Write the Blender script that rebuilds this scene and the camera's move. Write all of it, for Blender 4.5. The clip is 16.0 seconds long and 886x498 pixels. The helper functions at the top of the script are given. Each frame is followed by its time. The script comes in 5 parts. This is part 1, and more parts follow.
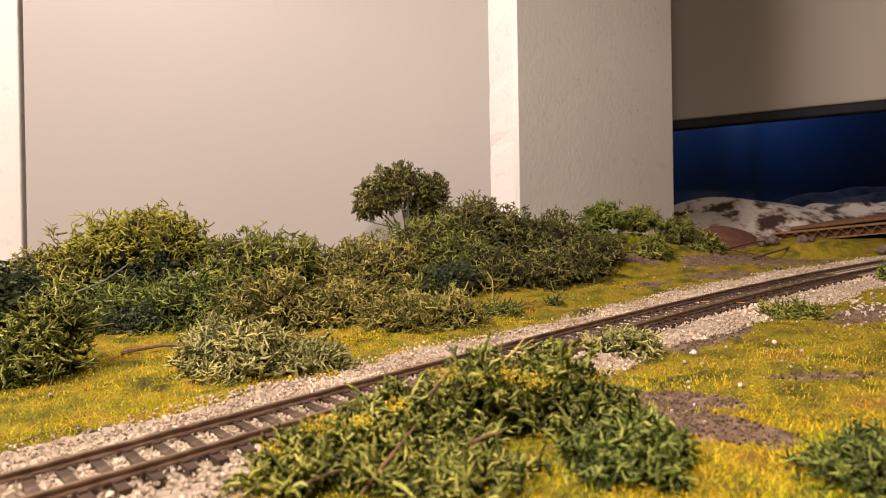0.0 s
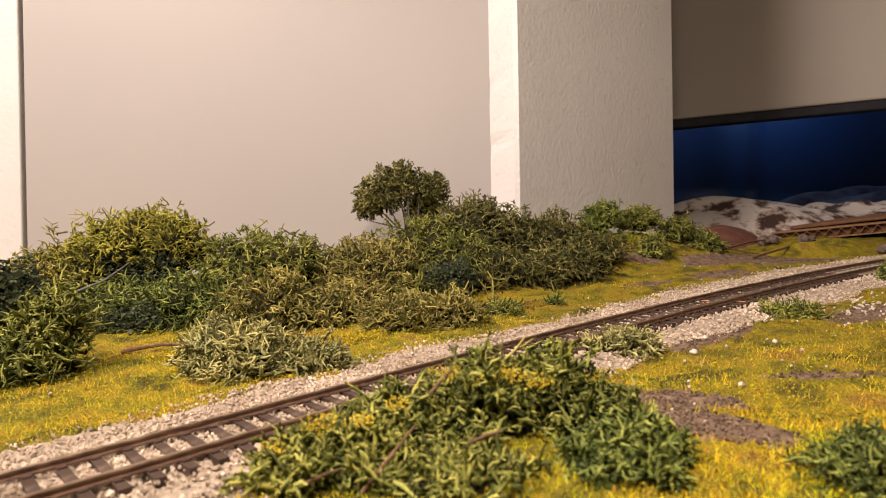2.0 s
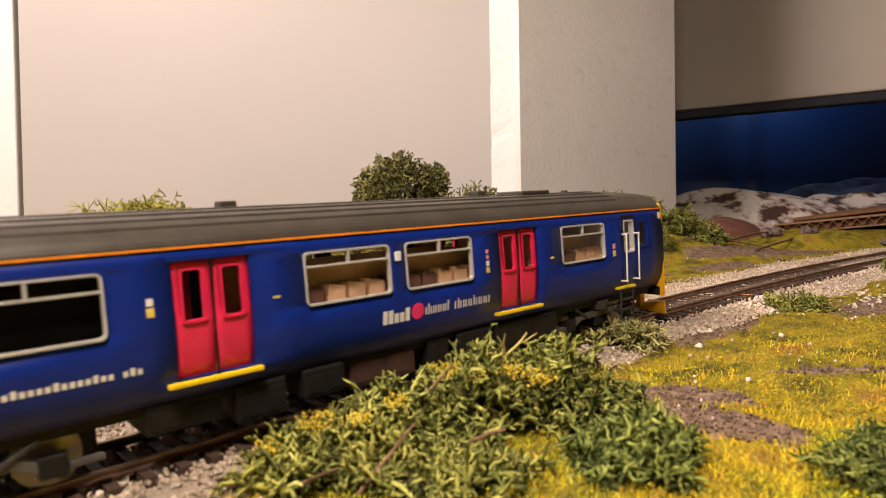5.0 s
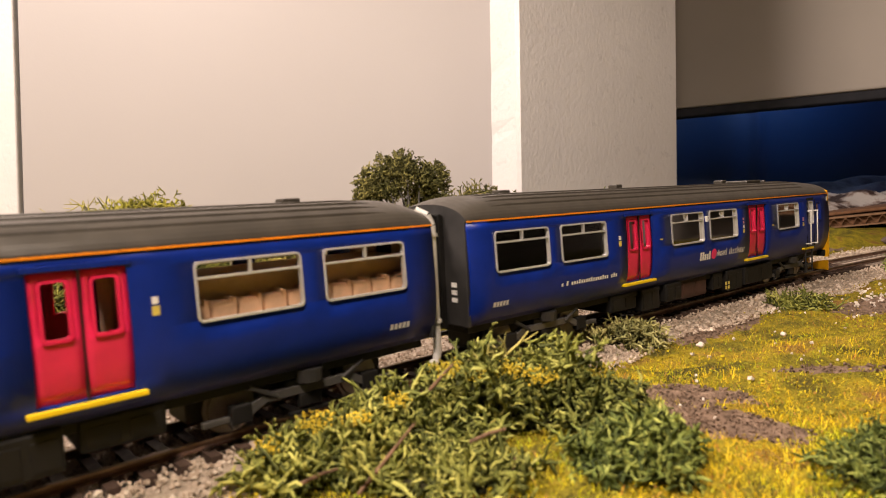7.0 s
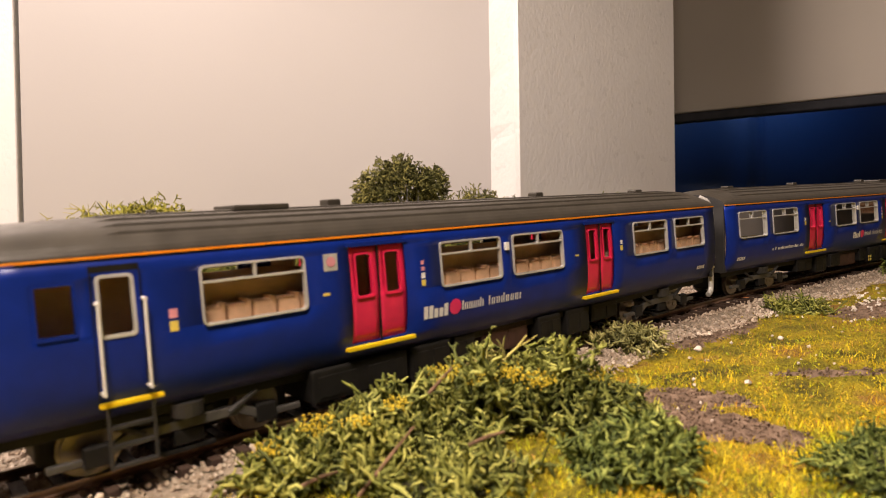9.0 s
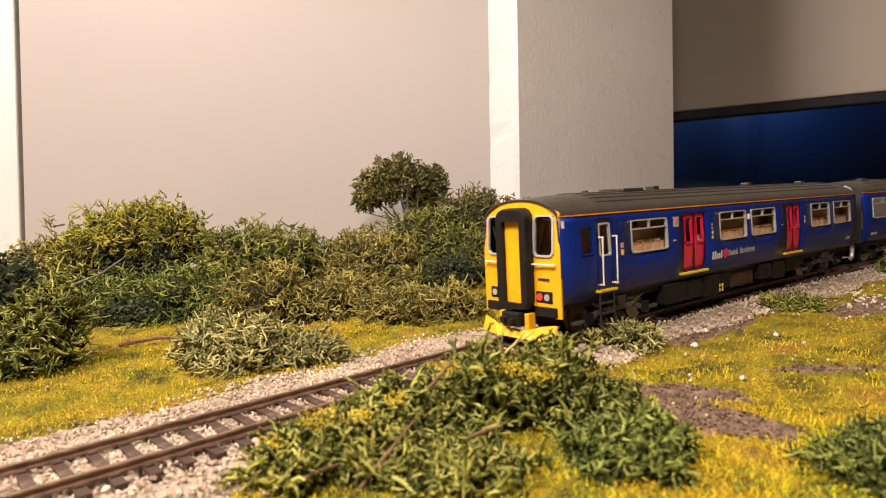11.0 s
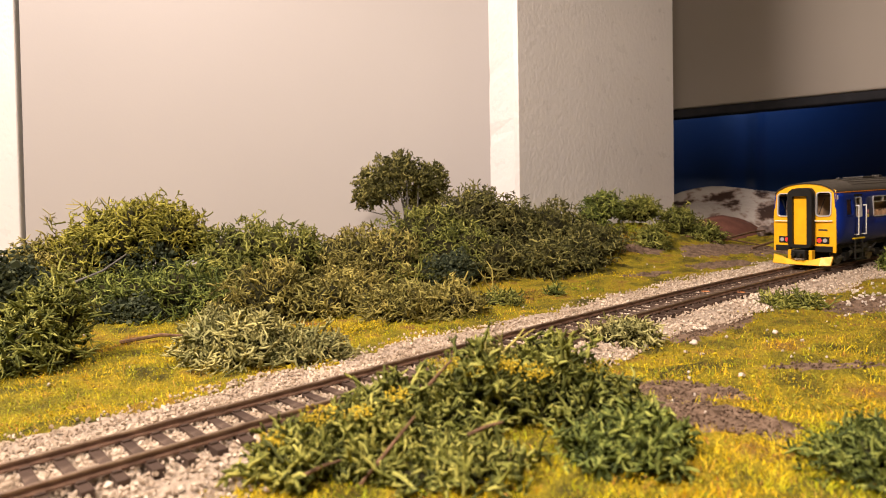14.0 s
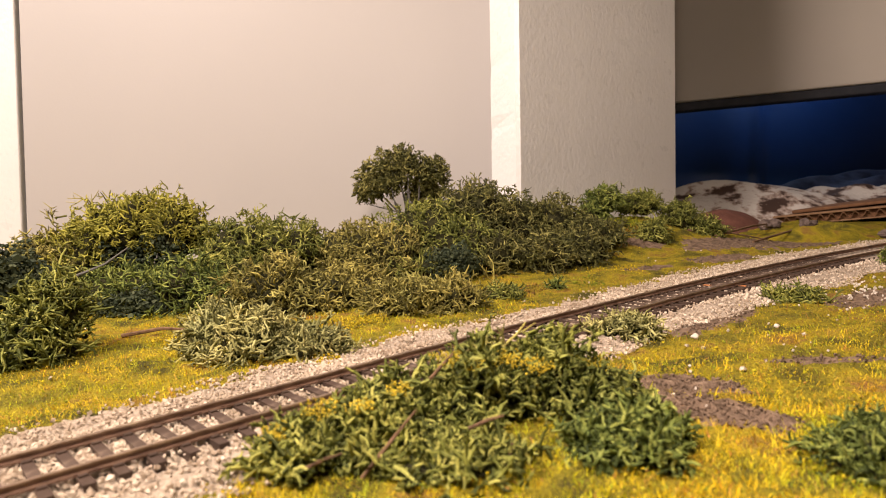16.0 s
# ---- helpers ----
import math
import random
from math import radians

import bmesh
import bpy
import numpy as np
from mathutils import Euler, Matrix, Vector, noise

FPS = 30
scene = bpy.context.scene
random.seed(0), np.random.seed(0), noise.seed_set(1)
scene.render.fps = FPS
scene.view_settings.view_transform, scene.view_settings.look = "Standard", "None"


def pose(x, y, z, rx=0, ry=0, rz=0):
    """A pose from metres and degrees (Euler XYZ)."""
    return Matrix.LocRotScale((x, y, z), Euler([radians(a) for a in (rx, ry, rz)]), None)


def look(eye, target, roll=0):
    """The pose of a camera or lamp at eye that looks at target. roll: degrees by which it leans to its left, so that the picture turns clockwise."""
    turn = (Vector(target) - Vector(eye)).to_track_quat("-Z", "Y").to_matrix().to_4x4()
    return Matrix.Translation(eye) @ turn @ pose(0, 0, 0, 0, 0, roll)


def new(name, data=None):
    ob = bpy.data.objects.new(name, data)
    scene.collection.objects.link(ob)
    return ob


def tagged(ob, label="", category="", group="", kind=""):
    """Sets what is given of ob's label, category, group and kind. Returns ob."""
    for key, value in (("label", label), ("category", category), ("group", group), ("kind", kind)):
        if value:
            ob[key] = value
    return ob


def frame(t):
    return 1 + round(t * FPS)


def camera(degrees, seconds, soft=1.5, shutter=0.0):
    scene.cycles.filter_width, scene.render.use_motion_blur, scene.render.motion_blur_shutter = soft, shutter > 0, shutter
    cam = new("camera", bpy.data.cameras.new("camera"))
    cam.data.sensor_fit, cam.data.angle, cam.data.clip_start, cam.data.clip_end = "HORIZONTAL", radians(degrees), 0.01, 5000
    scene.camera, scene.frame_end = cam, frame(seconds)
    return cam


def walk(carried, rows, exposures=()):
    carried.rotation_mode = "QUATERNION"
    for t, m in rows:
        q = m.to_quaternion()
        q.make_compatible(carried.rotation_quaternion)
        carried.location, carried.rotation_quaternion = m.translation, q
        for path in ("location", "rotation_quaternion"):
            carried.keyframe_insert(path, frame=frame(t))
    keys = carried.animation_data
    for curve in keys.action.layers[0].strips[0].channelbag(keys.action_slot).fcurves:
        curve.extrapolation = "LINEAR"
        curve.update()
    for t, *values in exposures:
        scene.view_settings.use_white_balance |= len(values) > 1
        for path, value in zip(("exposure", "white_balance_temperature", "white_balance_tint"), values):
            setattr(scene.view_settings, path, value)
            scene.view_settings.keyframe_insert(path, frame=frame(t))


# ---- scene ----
# ---- camera ----
EYE_HEIGHT = 0.0496
# The layout is planned on the plane of the rails; SLOPE tips that plane to the gradient on which it is built.
UP = Vector((0.0323, 0.0565, 0.9979)).normalized()
SLOPE = UP.rotation_difference(Vector((0, 0, 1))).to_matrix().to_4x4()

cam = camera(70.1, 16.0, soft=1.0, shutter=0.16)
cam.data.dof.use_dof, cam.data.dof.focus_distance, cam.data.dof.aperture_fstop = True, 0.305, 29.0

# seconds, metres forward, degrees of pan, degrees of tilt: the hand's slow drift
DRIFT = (
    (0.0, 0.0000, 0.02, 0.00),
    (0.5, 0.0000, 0.05, 0.00),
    (1.0, 0.0000, 0.06, 0.05),
    (1.5, 0.0000, 0.03, 0.05),
    (2.0, 0.0001, 0.00, -0.08),
    (2.5, 0.0001, 0.00, -0.16),
    (3.0, 0.0002, 0.00, -0.18),
    (3.5, 0.0009, -0.03, -0.29),
    (4.0, 0.0041, -0.01, -0.62),
    (4.2, 0.0044, -0.01, -0.68),
    (6.3, 0.0054, -0.04, -0.90),
    (7.0, 0.0056, -0.06, -0.95),
    (7.5, 0.0057, -0.05, -0.89),
    (8.0, 0.0050, 0.04, -0.75),
    (8.5, 0.0047, 0.04, -0.65),
    (9.0, 0.0044, 0.02, -0.54),
    (9.2, 0.0043, 0.02, -0.53),
    (11.3, 0.0015, 0.08, -0.75),
    (11.5, 0.0013, 0.09, -0.70),
    (12.0, 0.0010, 0.08, -0.53),
    (12.5, 0.0010, 0.08, -0.56),
    (13.0, 0.0010, 0.08, -0.65),
    (13.5, 0.0011, 0.08, -0.73),
    (14.0, 0.0012, 0.05, -0.95),
    (14.5, 0.0014, -0.02, -1.19),
    (15.0, 0.0014, -0.04, -1.32),
    (15.5, 0.0015, -0.05, -1.40),
    (16.0, 0.0015, -0.05, -1.52),
)
LEVEL = SLOPE @ Matrix.Translation((0, 0, EYE_HEIGHT)) @ pose(0, 0, 0, 90 - 3.50) @ pose(0, 0, 0, 0, 0, -2.79)


def camera_rows():
    return [(t, LEVEL @ Matrix.Translation((0, 0, -ahead)) @ pose(0, 0, 0, tilt, -pan, 0)) for t, ahead, pan, tilt in DRIFT]


walk(cam, camera_rows(), exposures=((0.0, -0.14), (3.0, -0.14), (4.2, 0.02), (16.0, 0.02)))

# ---- light ----
world = bpy.data.worlds.new("room_air")
scene.world = world
world.use_nodes = True
world.node_tree.nodes["Background"].inputs["Color"].default_value = (0.55, 0.62, 0.8, 1)
world.node_tree.nodes["Background"].inputs["Strength"].default_value = 0.02


def area_lamp(name, eye, target, size, watts, colour):
    lamp = bpy.data.lights.new(name, "AREA")
    lamp.shape, lamp.size, lamp.energy, lamp.color = "DISK", size, watts, colour
    ob = new(name, lamp)
    ob.matrix_basis = look(eye, target)
    return ob


area_lamp("desk_lamp_light", (-0.68, -0.08, 0.92), (-0.22, 0.32, 0.02), 0.45, 25.5, (1.0, 0.81, 0.70))
area_lamp("reading_lamp_light", (-0.04, -0.12, 0.43), (-0.10, 0.17, 0.0), 0.10, 4.0, (1.0, 0.80, 0.65))
area_lamp("far_lamp_light", (0.69, 1.29, 0.52), (0.69, 1.40, 0.0), 0.03, 0.55, (0.62, 0.80, 1.0))


# ---- materials ----
class Nodes:
    """A short way to write node materials."""

    def __init__(self, name, rough=0.6, metal=0.0, spec=0.5):
        self.mat = bpy.data.materials.new(name)
        self.mat.use_nodes = True
        self.tree = self.mat.node_tree
        self.bsdf = self.tree.nodes["Principled BSDF"]
        self.bsdf.inputs["Roughness"].default_value = rough
        self.bsdf.inputs["Metallic"].default_value = metal
        self.bsdf.inputs["Specular IOR Level"].default_value = spec
        self.place = self.node("ShaderNodeTexCoord").outputs["Object"]

    def node(self, kind, **inputs):
        n = self.tree.nodes.new(kind)
        for key, value in inputs.items():
            self.put(n, key.replace("_", " "), value)
        return n

    def put(self, n, key, value):
        if isinstance(value, bpy.types.NodeSocket):
            self.tree.links.new(value, n.inputs[key])
        else:
            n.inputs[key].default_value = value

    def noise(self, scale, detail=3.0, rough=0.55, at=None):
        n = self.node("ShaderNodeTexNoise", Scale=scale, Detail=detail, Roughness=rough)
        self.tree.links.new(at or self.place, n.inputs["Vector"])
        return n.outputs["Fac"]

    def ramp(self, fac, stops):
        n = self.node("ShaderNodeValToRGB")
        self.tree.links.new(fac, n.inputs["Fac"])
        e = n.color_ramp.elements
        while len(e) < len(stops):
            e.new(0.5)
        for el, (at, colour) in zip(e, stops):
            el.position = at
            el.color = (*colour, 1) if len(colour) == 3 else colour
        return n.outputs["Color"]

    def mix(self, fac, a, b, blend="MIX"):
        n = self.node("ShaderNodeMix")
        n.data_type, n.blend_type = "RGBA", blend
        for i, value in ((0, fac), (6, a), (7, b)):
            if isinstance(value, bpy.types.NodeSocket):
                self.tree.links.new(value, n.inputs[i])
            else:
                n.inputs[i].default_value = value if i == 0 else (*value, 1)
        return n.outputs[2]

    def math(self, op, a, b=0.0):
        n = self.node("ShaderNodeMath")
        n.operation = op
        for i, value in ((0, a), (1, b)):
            if isinstance(value, bpy.types.NodeSocket):
                self.tree.links.new(value, n.inputs[i])
            else:
                n.inputs[i].default_value = value
        return n.outputs[0]

    def base(self, value):
        self.put(self.bsdf, "Base Color", value if isinstance(value, bpy.types.NodeSocket) else (*value, 1))
        return self

    def bump(self, height, distance, strength=1.0):
        n = self.node("ShaderNodeBump", Strength=strength, Distance=distance, Height=height)
        self.tree.links.new(n.outputs["Normal"], self.bsdf.inputs["Normal"])
        return self

    def island(self):
        return self.node("ShaderNodeNewGeometry").outputs["Random Per Island"]

    def any(self):
        return self.node("ShaderNodeObjectInfo").outputs["Random"]


def lichen(name, low, mid, high):
    m = Nodes(name, 0.75, 0, 0.25)
    tone = m.ramp(m.island(), ((0.0, low), (0.55, mid), (1.0, high)))
    patch = m.ramp(m.noise(55), ((0.3, (0.62, 0.66, 0.6)), (0.7, (1.25, 1.18, 1.0))))
    m.base(m.mix(1.0, tone, patch, "MULTIPLY")).bump(m.noise(2600, 2), 0.0002, 0.6)
    return m.mat


LICHEN_OLIVE = lichen("lichen_olive", (0.07, 0.062, 0.018), (0.24, 0.215, 0.06), (0.50, 0.45, 0.15))
LICHEN_YELLOWGREEN = lichen("lichen_yellow_green", (0.10, 0.10, 0.016), (0.32, 0.31, 0.05), (0.52, 0.49, 0.11))
LICHEN_GREEN = lichen("lichen_green", (0.045, 0.055, 0.014), (0.185, 0.205, 0.044), (0.42, 0.42, 0.12))
LICHEN_DARK = lichen("lichen_dark_green", (0.03, 0.032, 0.012), (0.115, 0.115, 0.036), (0.32, 0.30, 0.11))
LICHEN_PALE = lichen("lichen_pale_green", (0.13, 0.13, 0.05), (0.34, 0.33, 0.14), (0.53, 0.50, 0.24))
LICHEN_FRESH = lichen("lichen_fresh_green", (0.034, 0.050, 0.013), (0.14, 0.18, 0.040), (0.34, 0.38, 0.10))
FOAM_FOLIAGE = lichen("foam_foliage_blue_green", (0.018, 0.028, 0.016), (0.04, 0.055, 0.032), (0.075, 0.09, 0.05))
# near-black filler colour: paints the shade deep between the sprigs
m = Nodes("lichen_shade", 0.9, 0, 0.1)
LICHEN_CORE_SHADE = m.base(m.ramp(m.noise(500, 4), ((0.3, (0.012, 0.012, 0.005)), (0.7, (0.05, 0.048, 0.02))))).bump(m.noise(900, 4), 0.0015, 1.0).mat
FLOWER = lichen("flower_yellow", (0.35, 0.26, 0.02), (0.55, 0.42, 0.03), (0.70, 0.55, 0.06))

m = Nodes("grass_fibre", 0.6, 0, 0.3)
tone = m.ramp(m.island(), ((0.0, (0.26, 0.18, 0.012)), (0.22, (0.60, 0.46, 0.006)), (0.55, (0.78, 0.60, 0.008)), (0.84, (0.34, 0.40, 0.02)), (0.94, (0.55, 0.33, 0.05)), (1.0, (0.55, 0.20, 0.06))))
patch = m.ramp(m.noise(30, 5, 0.6), ((0.32, (0.50, 0.72, 0.6)), (0.43, (0.80, 0.95, 0.8)), (0.52, (1.06, 1.0, 1.0)), (0.62, (1.0, 0.82, 0.8)), (0.72, (0.72, 0.50, 0.9))))
GRASS = m.base(m.mix(1.0, tone, patch, "MULTIPLY")).mat

m = Nodes("moss_fibre", 0.65, 0, 0.25)
tone = m.ramp(m.island(), ((0.0, (0.11, 0.07, 0.02)), (0.3, (0.25, 0.18, 0.014)), (0.6, (0.37, 0.27, 0.012)), (0.82, (0.16, 0.19, 0.02)), (1.0, (0.30, 0.13, 0.04))))
MOSS = m.base(m.mix(1.0, tone, m.ramp(m.noise(42, 5, 0.6), ((0.34, (0.55, 0.60, 0.6)), (0.5, (0.95, 0.95, 0.9)), (0.66, (1.2, 1.0, 0.9)))), "MULTIPLY")).mat

m = Nodes("flock_scatter", 0.8, 0, 0.2)
FLOCK = m.base(m.ramp(m.island(), ((0.0, (0.14, 0.10, 0.02)), (0.25, (0.34, 0.27, 0.012)), (0.55, (0.50, 0.40, 0.014)), (0.8, (0.20, 0.25, 0.02)), (1.0, (0.36, 0.19, 0.04))))).mat

m = Nodes("moss_turf", 0.9, 0, 0.15)
fine = m.noise(1500, 4)
turf = m.ramp(m.noise(60, 5), ((0.34, (0.075, 0.065, 0.016)), (0.46, (0.19, 0.16, 0.016)), (0.55, (0.30, 0.235, 0.018)), (0.66, (0.22, 0.125, 0.035))))
speck = m.ramp(fine, ((0.35, (0.45, 0.45, 0.4)), (0.65, (1.2, 1.2, 1.1))))
TURF = m.base(m.mix(1.0, turf, speck, "MULTIPLY")).bump(m.noise(900, 5), 0.0012, 1.0).mat

m = Nodes("bare_earth", 0.92, 0, 0.2)
soil = m.ramp(m.noise(240, 5), ((0.3, (0.085, 0.058, 0.040)), (0.55, (0.19, 0.130, 0.092)), (0.75, (0.30, 0.215, 0.155))))
EARTH = m.base(soil).bump(m.noise(800, 5), 0.0014, 1.0).mat

m = Nodes("red_brown_paint_earth", 0.85, 0, 0.25)
EARTH_RED = m.base(m.ramp(m.noise(90, 4), ((0.3, (0.07, 0.028, 0.02)), (0.7, (0.125, 0.052, 0.038))))).bump(m.noise(500, 4), 0.001, 0.7).mat

m = Nodes("ballast_stone", 0.85, 0, 0.3)
stone = m.ramp(m.island(), ((0.0, (0.34, 0.27, 0.205)), (0.4, (0.53, 0.445, 0.355)), (0.8, (0.64, 0.56, 0.465)), (1.0, (0.73, 0.66, 0.57))))
dirt = m.ramp(m.noise(26, 5, 0.6), ((0.36, (0.66, 0.61, 0.56)), (0.5, (0.82, 0.79, 0.76)), (0.64, (1.05, 1.02, 1.0))))
BALLAST = m.base(m.mix(1.0, stone, dirt, "MULTIPLY")).bump(m.noise(3000, 3), 0.0002, 0.6).mat

m = Nodes("ballast_fines", 0.92, 0, 0.2)
BALLAST_BED = m.base(m.ramp(m.noise(1100, 4), ((0.3, (0.24, 0.19, 0.145)), (0.7, (0.48, 0.40, 0.32))))).bump(m.noise(1200, 4), 0.0008, 1.0).mat

m = Nodes("sleeper_plastic", 0.7, 0, 0.3)
wear = m.ramp(m.noise(160, 4), ((0.40, (0.058, 0.036, 0.026)), (0.58, (0.092, 0.060, 0.044)), (0.74, (0.20, 0.15, 0.115))))
SLEEPER = m.base(m.mix(m.math("MULTIPLY", m.any(), 0.5), wear, (0.035, 0.022, 0.017))).bump(m.noise(900, 3), 0.0002, 0.6).mat

m = Nodes("sleeper_dusty", 0.85, 0, 0.2)
SLEEPER_DUSTY = m.base(m.ramp(m.noise(220, 4), ((0.35, (0.09, 0.065, 0.05)), (0.55, (0.33, 0.27, 0.22)), (0.7, (0.42, 0.36, 0.30))))).mat

m = Nodes("rail_rust", 0.65, 0.2, 0.4)
RAIL_RUST = m.base(m.ramp(m.noise(260, 4), ((0.35, (0.11, 0.060, 0.040)), (0.7, (0.21, 0.125, 0.085))))).mat
m = Nodes("rail_head", 0.38, 0.85, 0.5)
RAIL_HEAD = m.base(m.ramp(m.noise(140, 3), ((0.4, (0.20, 0.13, 0.085)), (0.7, (0.42, 0.32, 0.22))))).mat

m = Nodes("polystyrene", 0.30, 0, 0.5)
cells = m.node("ShaderNodeTexVoronoi", Scale=210.0)
m.tree.links.new(m.place, cells.inputs["Vector"])
drawn = m.node("ShaderNodeMapping")
drawn.inputs["Scale"].default_value = (1.0, 1.0, 0.62)
drawn.inputs["Rotation"].default_value = (0.0, 0.35, 0.0)
m.tree.links.new(m.place, drawn.inputs["Vector"])
streak = m.noise(330, 4, 0.6, drawn.outputs["Vector"])
skin = m.math("ADD", m.math("MULTIPLY", cells.outputs["Distance"], -0.5), m.math("MULTIPLY", streak, 1.5))
m.put(m.bsdf, "Roughness", m.math("ADD", m.math("MULTIPLY", m.noise(60, 3), 0.3), 0.16))
POLYSTYRENE = m.base(m.ramp(m.noise(9, 3), ((0.3, (0.68, 0.665, 0.675)), (0.7, (0.75, 0.735, 0.745))))).bump(skin, 0.0008, 0.42).mat

m = Nodes("painted_board_white", 0.5, 0, 0.4)
BOARD_WHITE = m.base(m.ramp(m.noise(3, 3), ((0.3, (0.400, 0.380, 0.377)), (0.7, (0.425, 0.403, 0.400))))).bump(m.noise(420, 2), 0.0003, 0.15).mat
m = Nodes("painted_board_grey", 0.6, 0, 0.3)
BOARD_GREY = m.base(m.ramp(m.noise(4, 3), ((0.3, (0.40, 0.366, 0.325)), (0.7, (0.44, 0.40, 0.356))))).bump(m.noise(400, 2), 0.0003, 0.2).mat
m = Nodes("board_edge_shade", 0.7, 0, 0.3)
EDGE_SHADE = m.base(m.ramp(m.noise(60), ((0.3, (0.012, 0.013, 0.018)), (0.7, (0.025, 0.026, 0.034))))).mat
m = Nodes("blue_plastic_sheet", 0.42, 0, 0.5)
BLUE_SHEET = m.base(m.ramp(m.noise(5, 4), ((0.3, (0.008, 0.035, 0.14)), (0.7, (0.012, 0.05, 0.19))))).mat
m = Nodes("snow_plaster", 0.8, 0, 0.3)
rock = m.ramp(m.noise(34, 5, 0.6), ((0.47, (0.52, 0.485, 0.46)), (0.53, (0.30, 0.23, 0.20)), (0.58, (0.05, 0.028, 0.022))))
SNOW = m.base(rock).bump(m.noise(70, 5), 0.004, 0.8).mat
m = Nodes("blue_cloth", 0.8, 0, 0.3)
BLUE_CLOTH = m.base(m.ramp(m.noise(40, 4), ((0.35, (0.012, 0.018, 0.05)), (0.65, (0.04, 0.055, 0.12))))).bump(m.noise(30, 4), 0.004, 0.8).mat
m = Nodes("cardboard", 0.85, 0, 0.2)
CARDBOARD = m.base(m.ramp(m.noise(120, 4), ((0.3, (0.12, 0.058, 0.03)), (0.7, (0.20, 0.105, 0.055))))).mat
m = Nodes("cardboard_edge", 0.85, 0, 0.2)
CARD_EDGE = m.base(m.ramp(m.noise(160, 4), ((0.3, (0.19, 0.105, 0.058)), (0.7, (0.30, 0.185, 0.11))))).mat
m = Nodes("grey_rock", 0.85, 0, 0.3)
ROCK = m.base(m.ramp(m.noise(150, 5), ((0.3, (0.07, 0.05, 0.045)), (0.7, (0.20, 0.15, 0.13))))).bump(m.noise(300, 4), 0.002, 0.9).mat
m = Nodes("white_chip", 0.6, 0, 0.4)
CHIP = m.base(m.ramp(m.noise(300), ((0.3, (0.46, 0.40, 0.34)), (0.7, (0.62, 0.56, 0.49))))).mat
m = Nodes("twig_bark", 0.8, 0, 0.3)
BARK = m.base(m.ramp(m.noise(400, 4), ((0.3, (0.075, 0.042, 0.022)), (0.7, (0.22, 0.13, 0.075))))).bump(m.noise(900, 3), 0.0003, 0.8).mat
m = Nodes("grey_stem", 0.6, 0, 0.4)
STEM = m.base(m.ramp(m.noise(300, 4), ((0.3, (0.065, 0.060, 0.052)), (0.7, (0.16, 0.15, 0.14))))).mat
m = Nodes("room_plaster", 0.8, 0, 0.3)
ROOM = m.base(m.ramp(m.noise(2, 3), ((0.3, (0.50, 0.45, 0.40)), (0.7, (0.56, 0.51, 0.45))))).mat
m = Nodes("room_floor", 0.6, 0, 0.3)
ROOM_FLOOR = m.base(m.ramp(m.noise(6, 4), ((0.3, (0.10, 0.065, 0.04)), (0.7, (0.17, 0.11, 0.07))))).mat
m = Nodes("plywood", 0.7, 0, 0.3)
PLYWOOD = m.base(m.ramp(m.noise(30, 4), ((0.3, (0.32, 0.21, 0.12)), (0.7, (0.44, 0.30, 0.18))))).mat


# ---- building helpers ----
def mesh_object(name, verts, faces, material, parent=None, smooth=False, label=""):
    me = bpy.data.meshes.new(name)
    me.from_pydata([tuple(v) for v in verts] if not isinstance(verts, np.ndarray) else verts.tolist(), [], faces.tolist() if isinstance(faces, np.ndarray) else faces)
    for mat in material if isinstance(material, (list, tuple)) else [material]:
        me.materials.append(mat)
    if smooth:
        me.polygons.foreach_set("use_smooth", [True] * len(me.polygons))
    ob = new(name, me)
    if parent:
        ob.parent = parent
    if label:
        ob["label"] = label
    return ob


def part(name, bm, material, parent=None, label="", smooth=False):
    me = bpy.data.meshes.new(name)
    bm.to_mesh(me)
    bm.free()
    me.materials.append(material)
    if smooth:
        me.polygons.foreach_set("use_smooth", [True] * len(me.polygons))
    ob = new(name, me)
    if parent:
        ob.parent = parent
    if label:
        ob["label"] = label
    return ob


def lay(ob):
    """Puts a thing that was planned on the plane of the rails onto the gradient."""
    ob.matrix_basis = SLOPE @ ob.matrix_basis
    return ob


def add_box(bm, lo, hi, bevel=0.0, at=None):
    c = [(a + b) / 2 for a, b in zip(lo, hi)]
    s = [abs(b - a) for a, b in zip(lo, hi)]
    m = Matrix.Translation(c) @ Matrix.Diagonal((*s, 1))
    if at:
        m = at @ m
    made = bmesh.ops.create_cube(bm, size=1, matrix=m)["verts"]
    if bevel:
        edges = list({e for v in made for e in v.link_edges})
        bmesh.ops.bevel(bm, geom=edges, offset=bevel, segments=2, affect="EDGES", profile=0.5)
    return bm


def box(lo, hi, bevel=0.0, at=None):
    return add_box(bmesh.new(), lo, hi, bevel, at)


def add_tube(bm, a, b, r, sides=8, r2=None):
    a, b = Vector(a), Vector(b)
    d = b - a
    m = Matrix.Translation((a + b) / 2) @ d.to_track_quat("Z", "Y").to_matrix().to_4x4()
    bmesh.ops.create_cone(bm, cap_ends=True, segments=sides, radius1=r, radius2=r if r2 is None else r2, depth=d.length, matrix=m)
    return bm


# ---- the line of the track, on the plane of the rails (z = 0 is the rail's top) ----
START, HEADING, BEND, TIGHTEN = (-0.0006, 0.1981), 0.7209, -0.1835, -0.7576
U0, U1 = -0.12, 0.60


def heading(u):
    v = min(max(u, U0), U1)
    a = HEADING + BEND * v + TIGHTEN * v * v
    return a + (BEND + 2 * TIGHTEN * U1) * (u - U1) if u > U1 else a


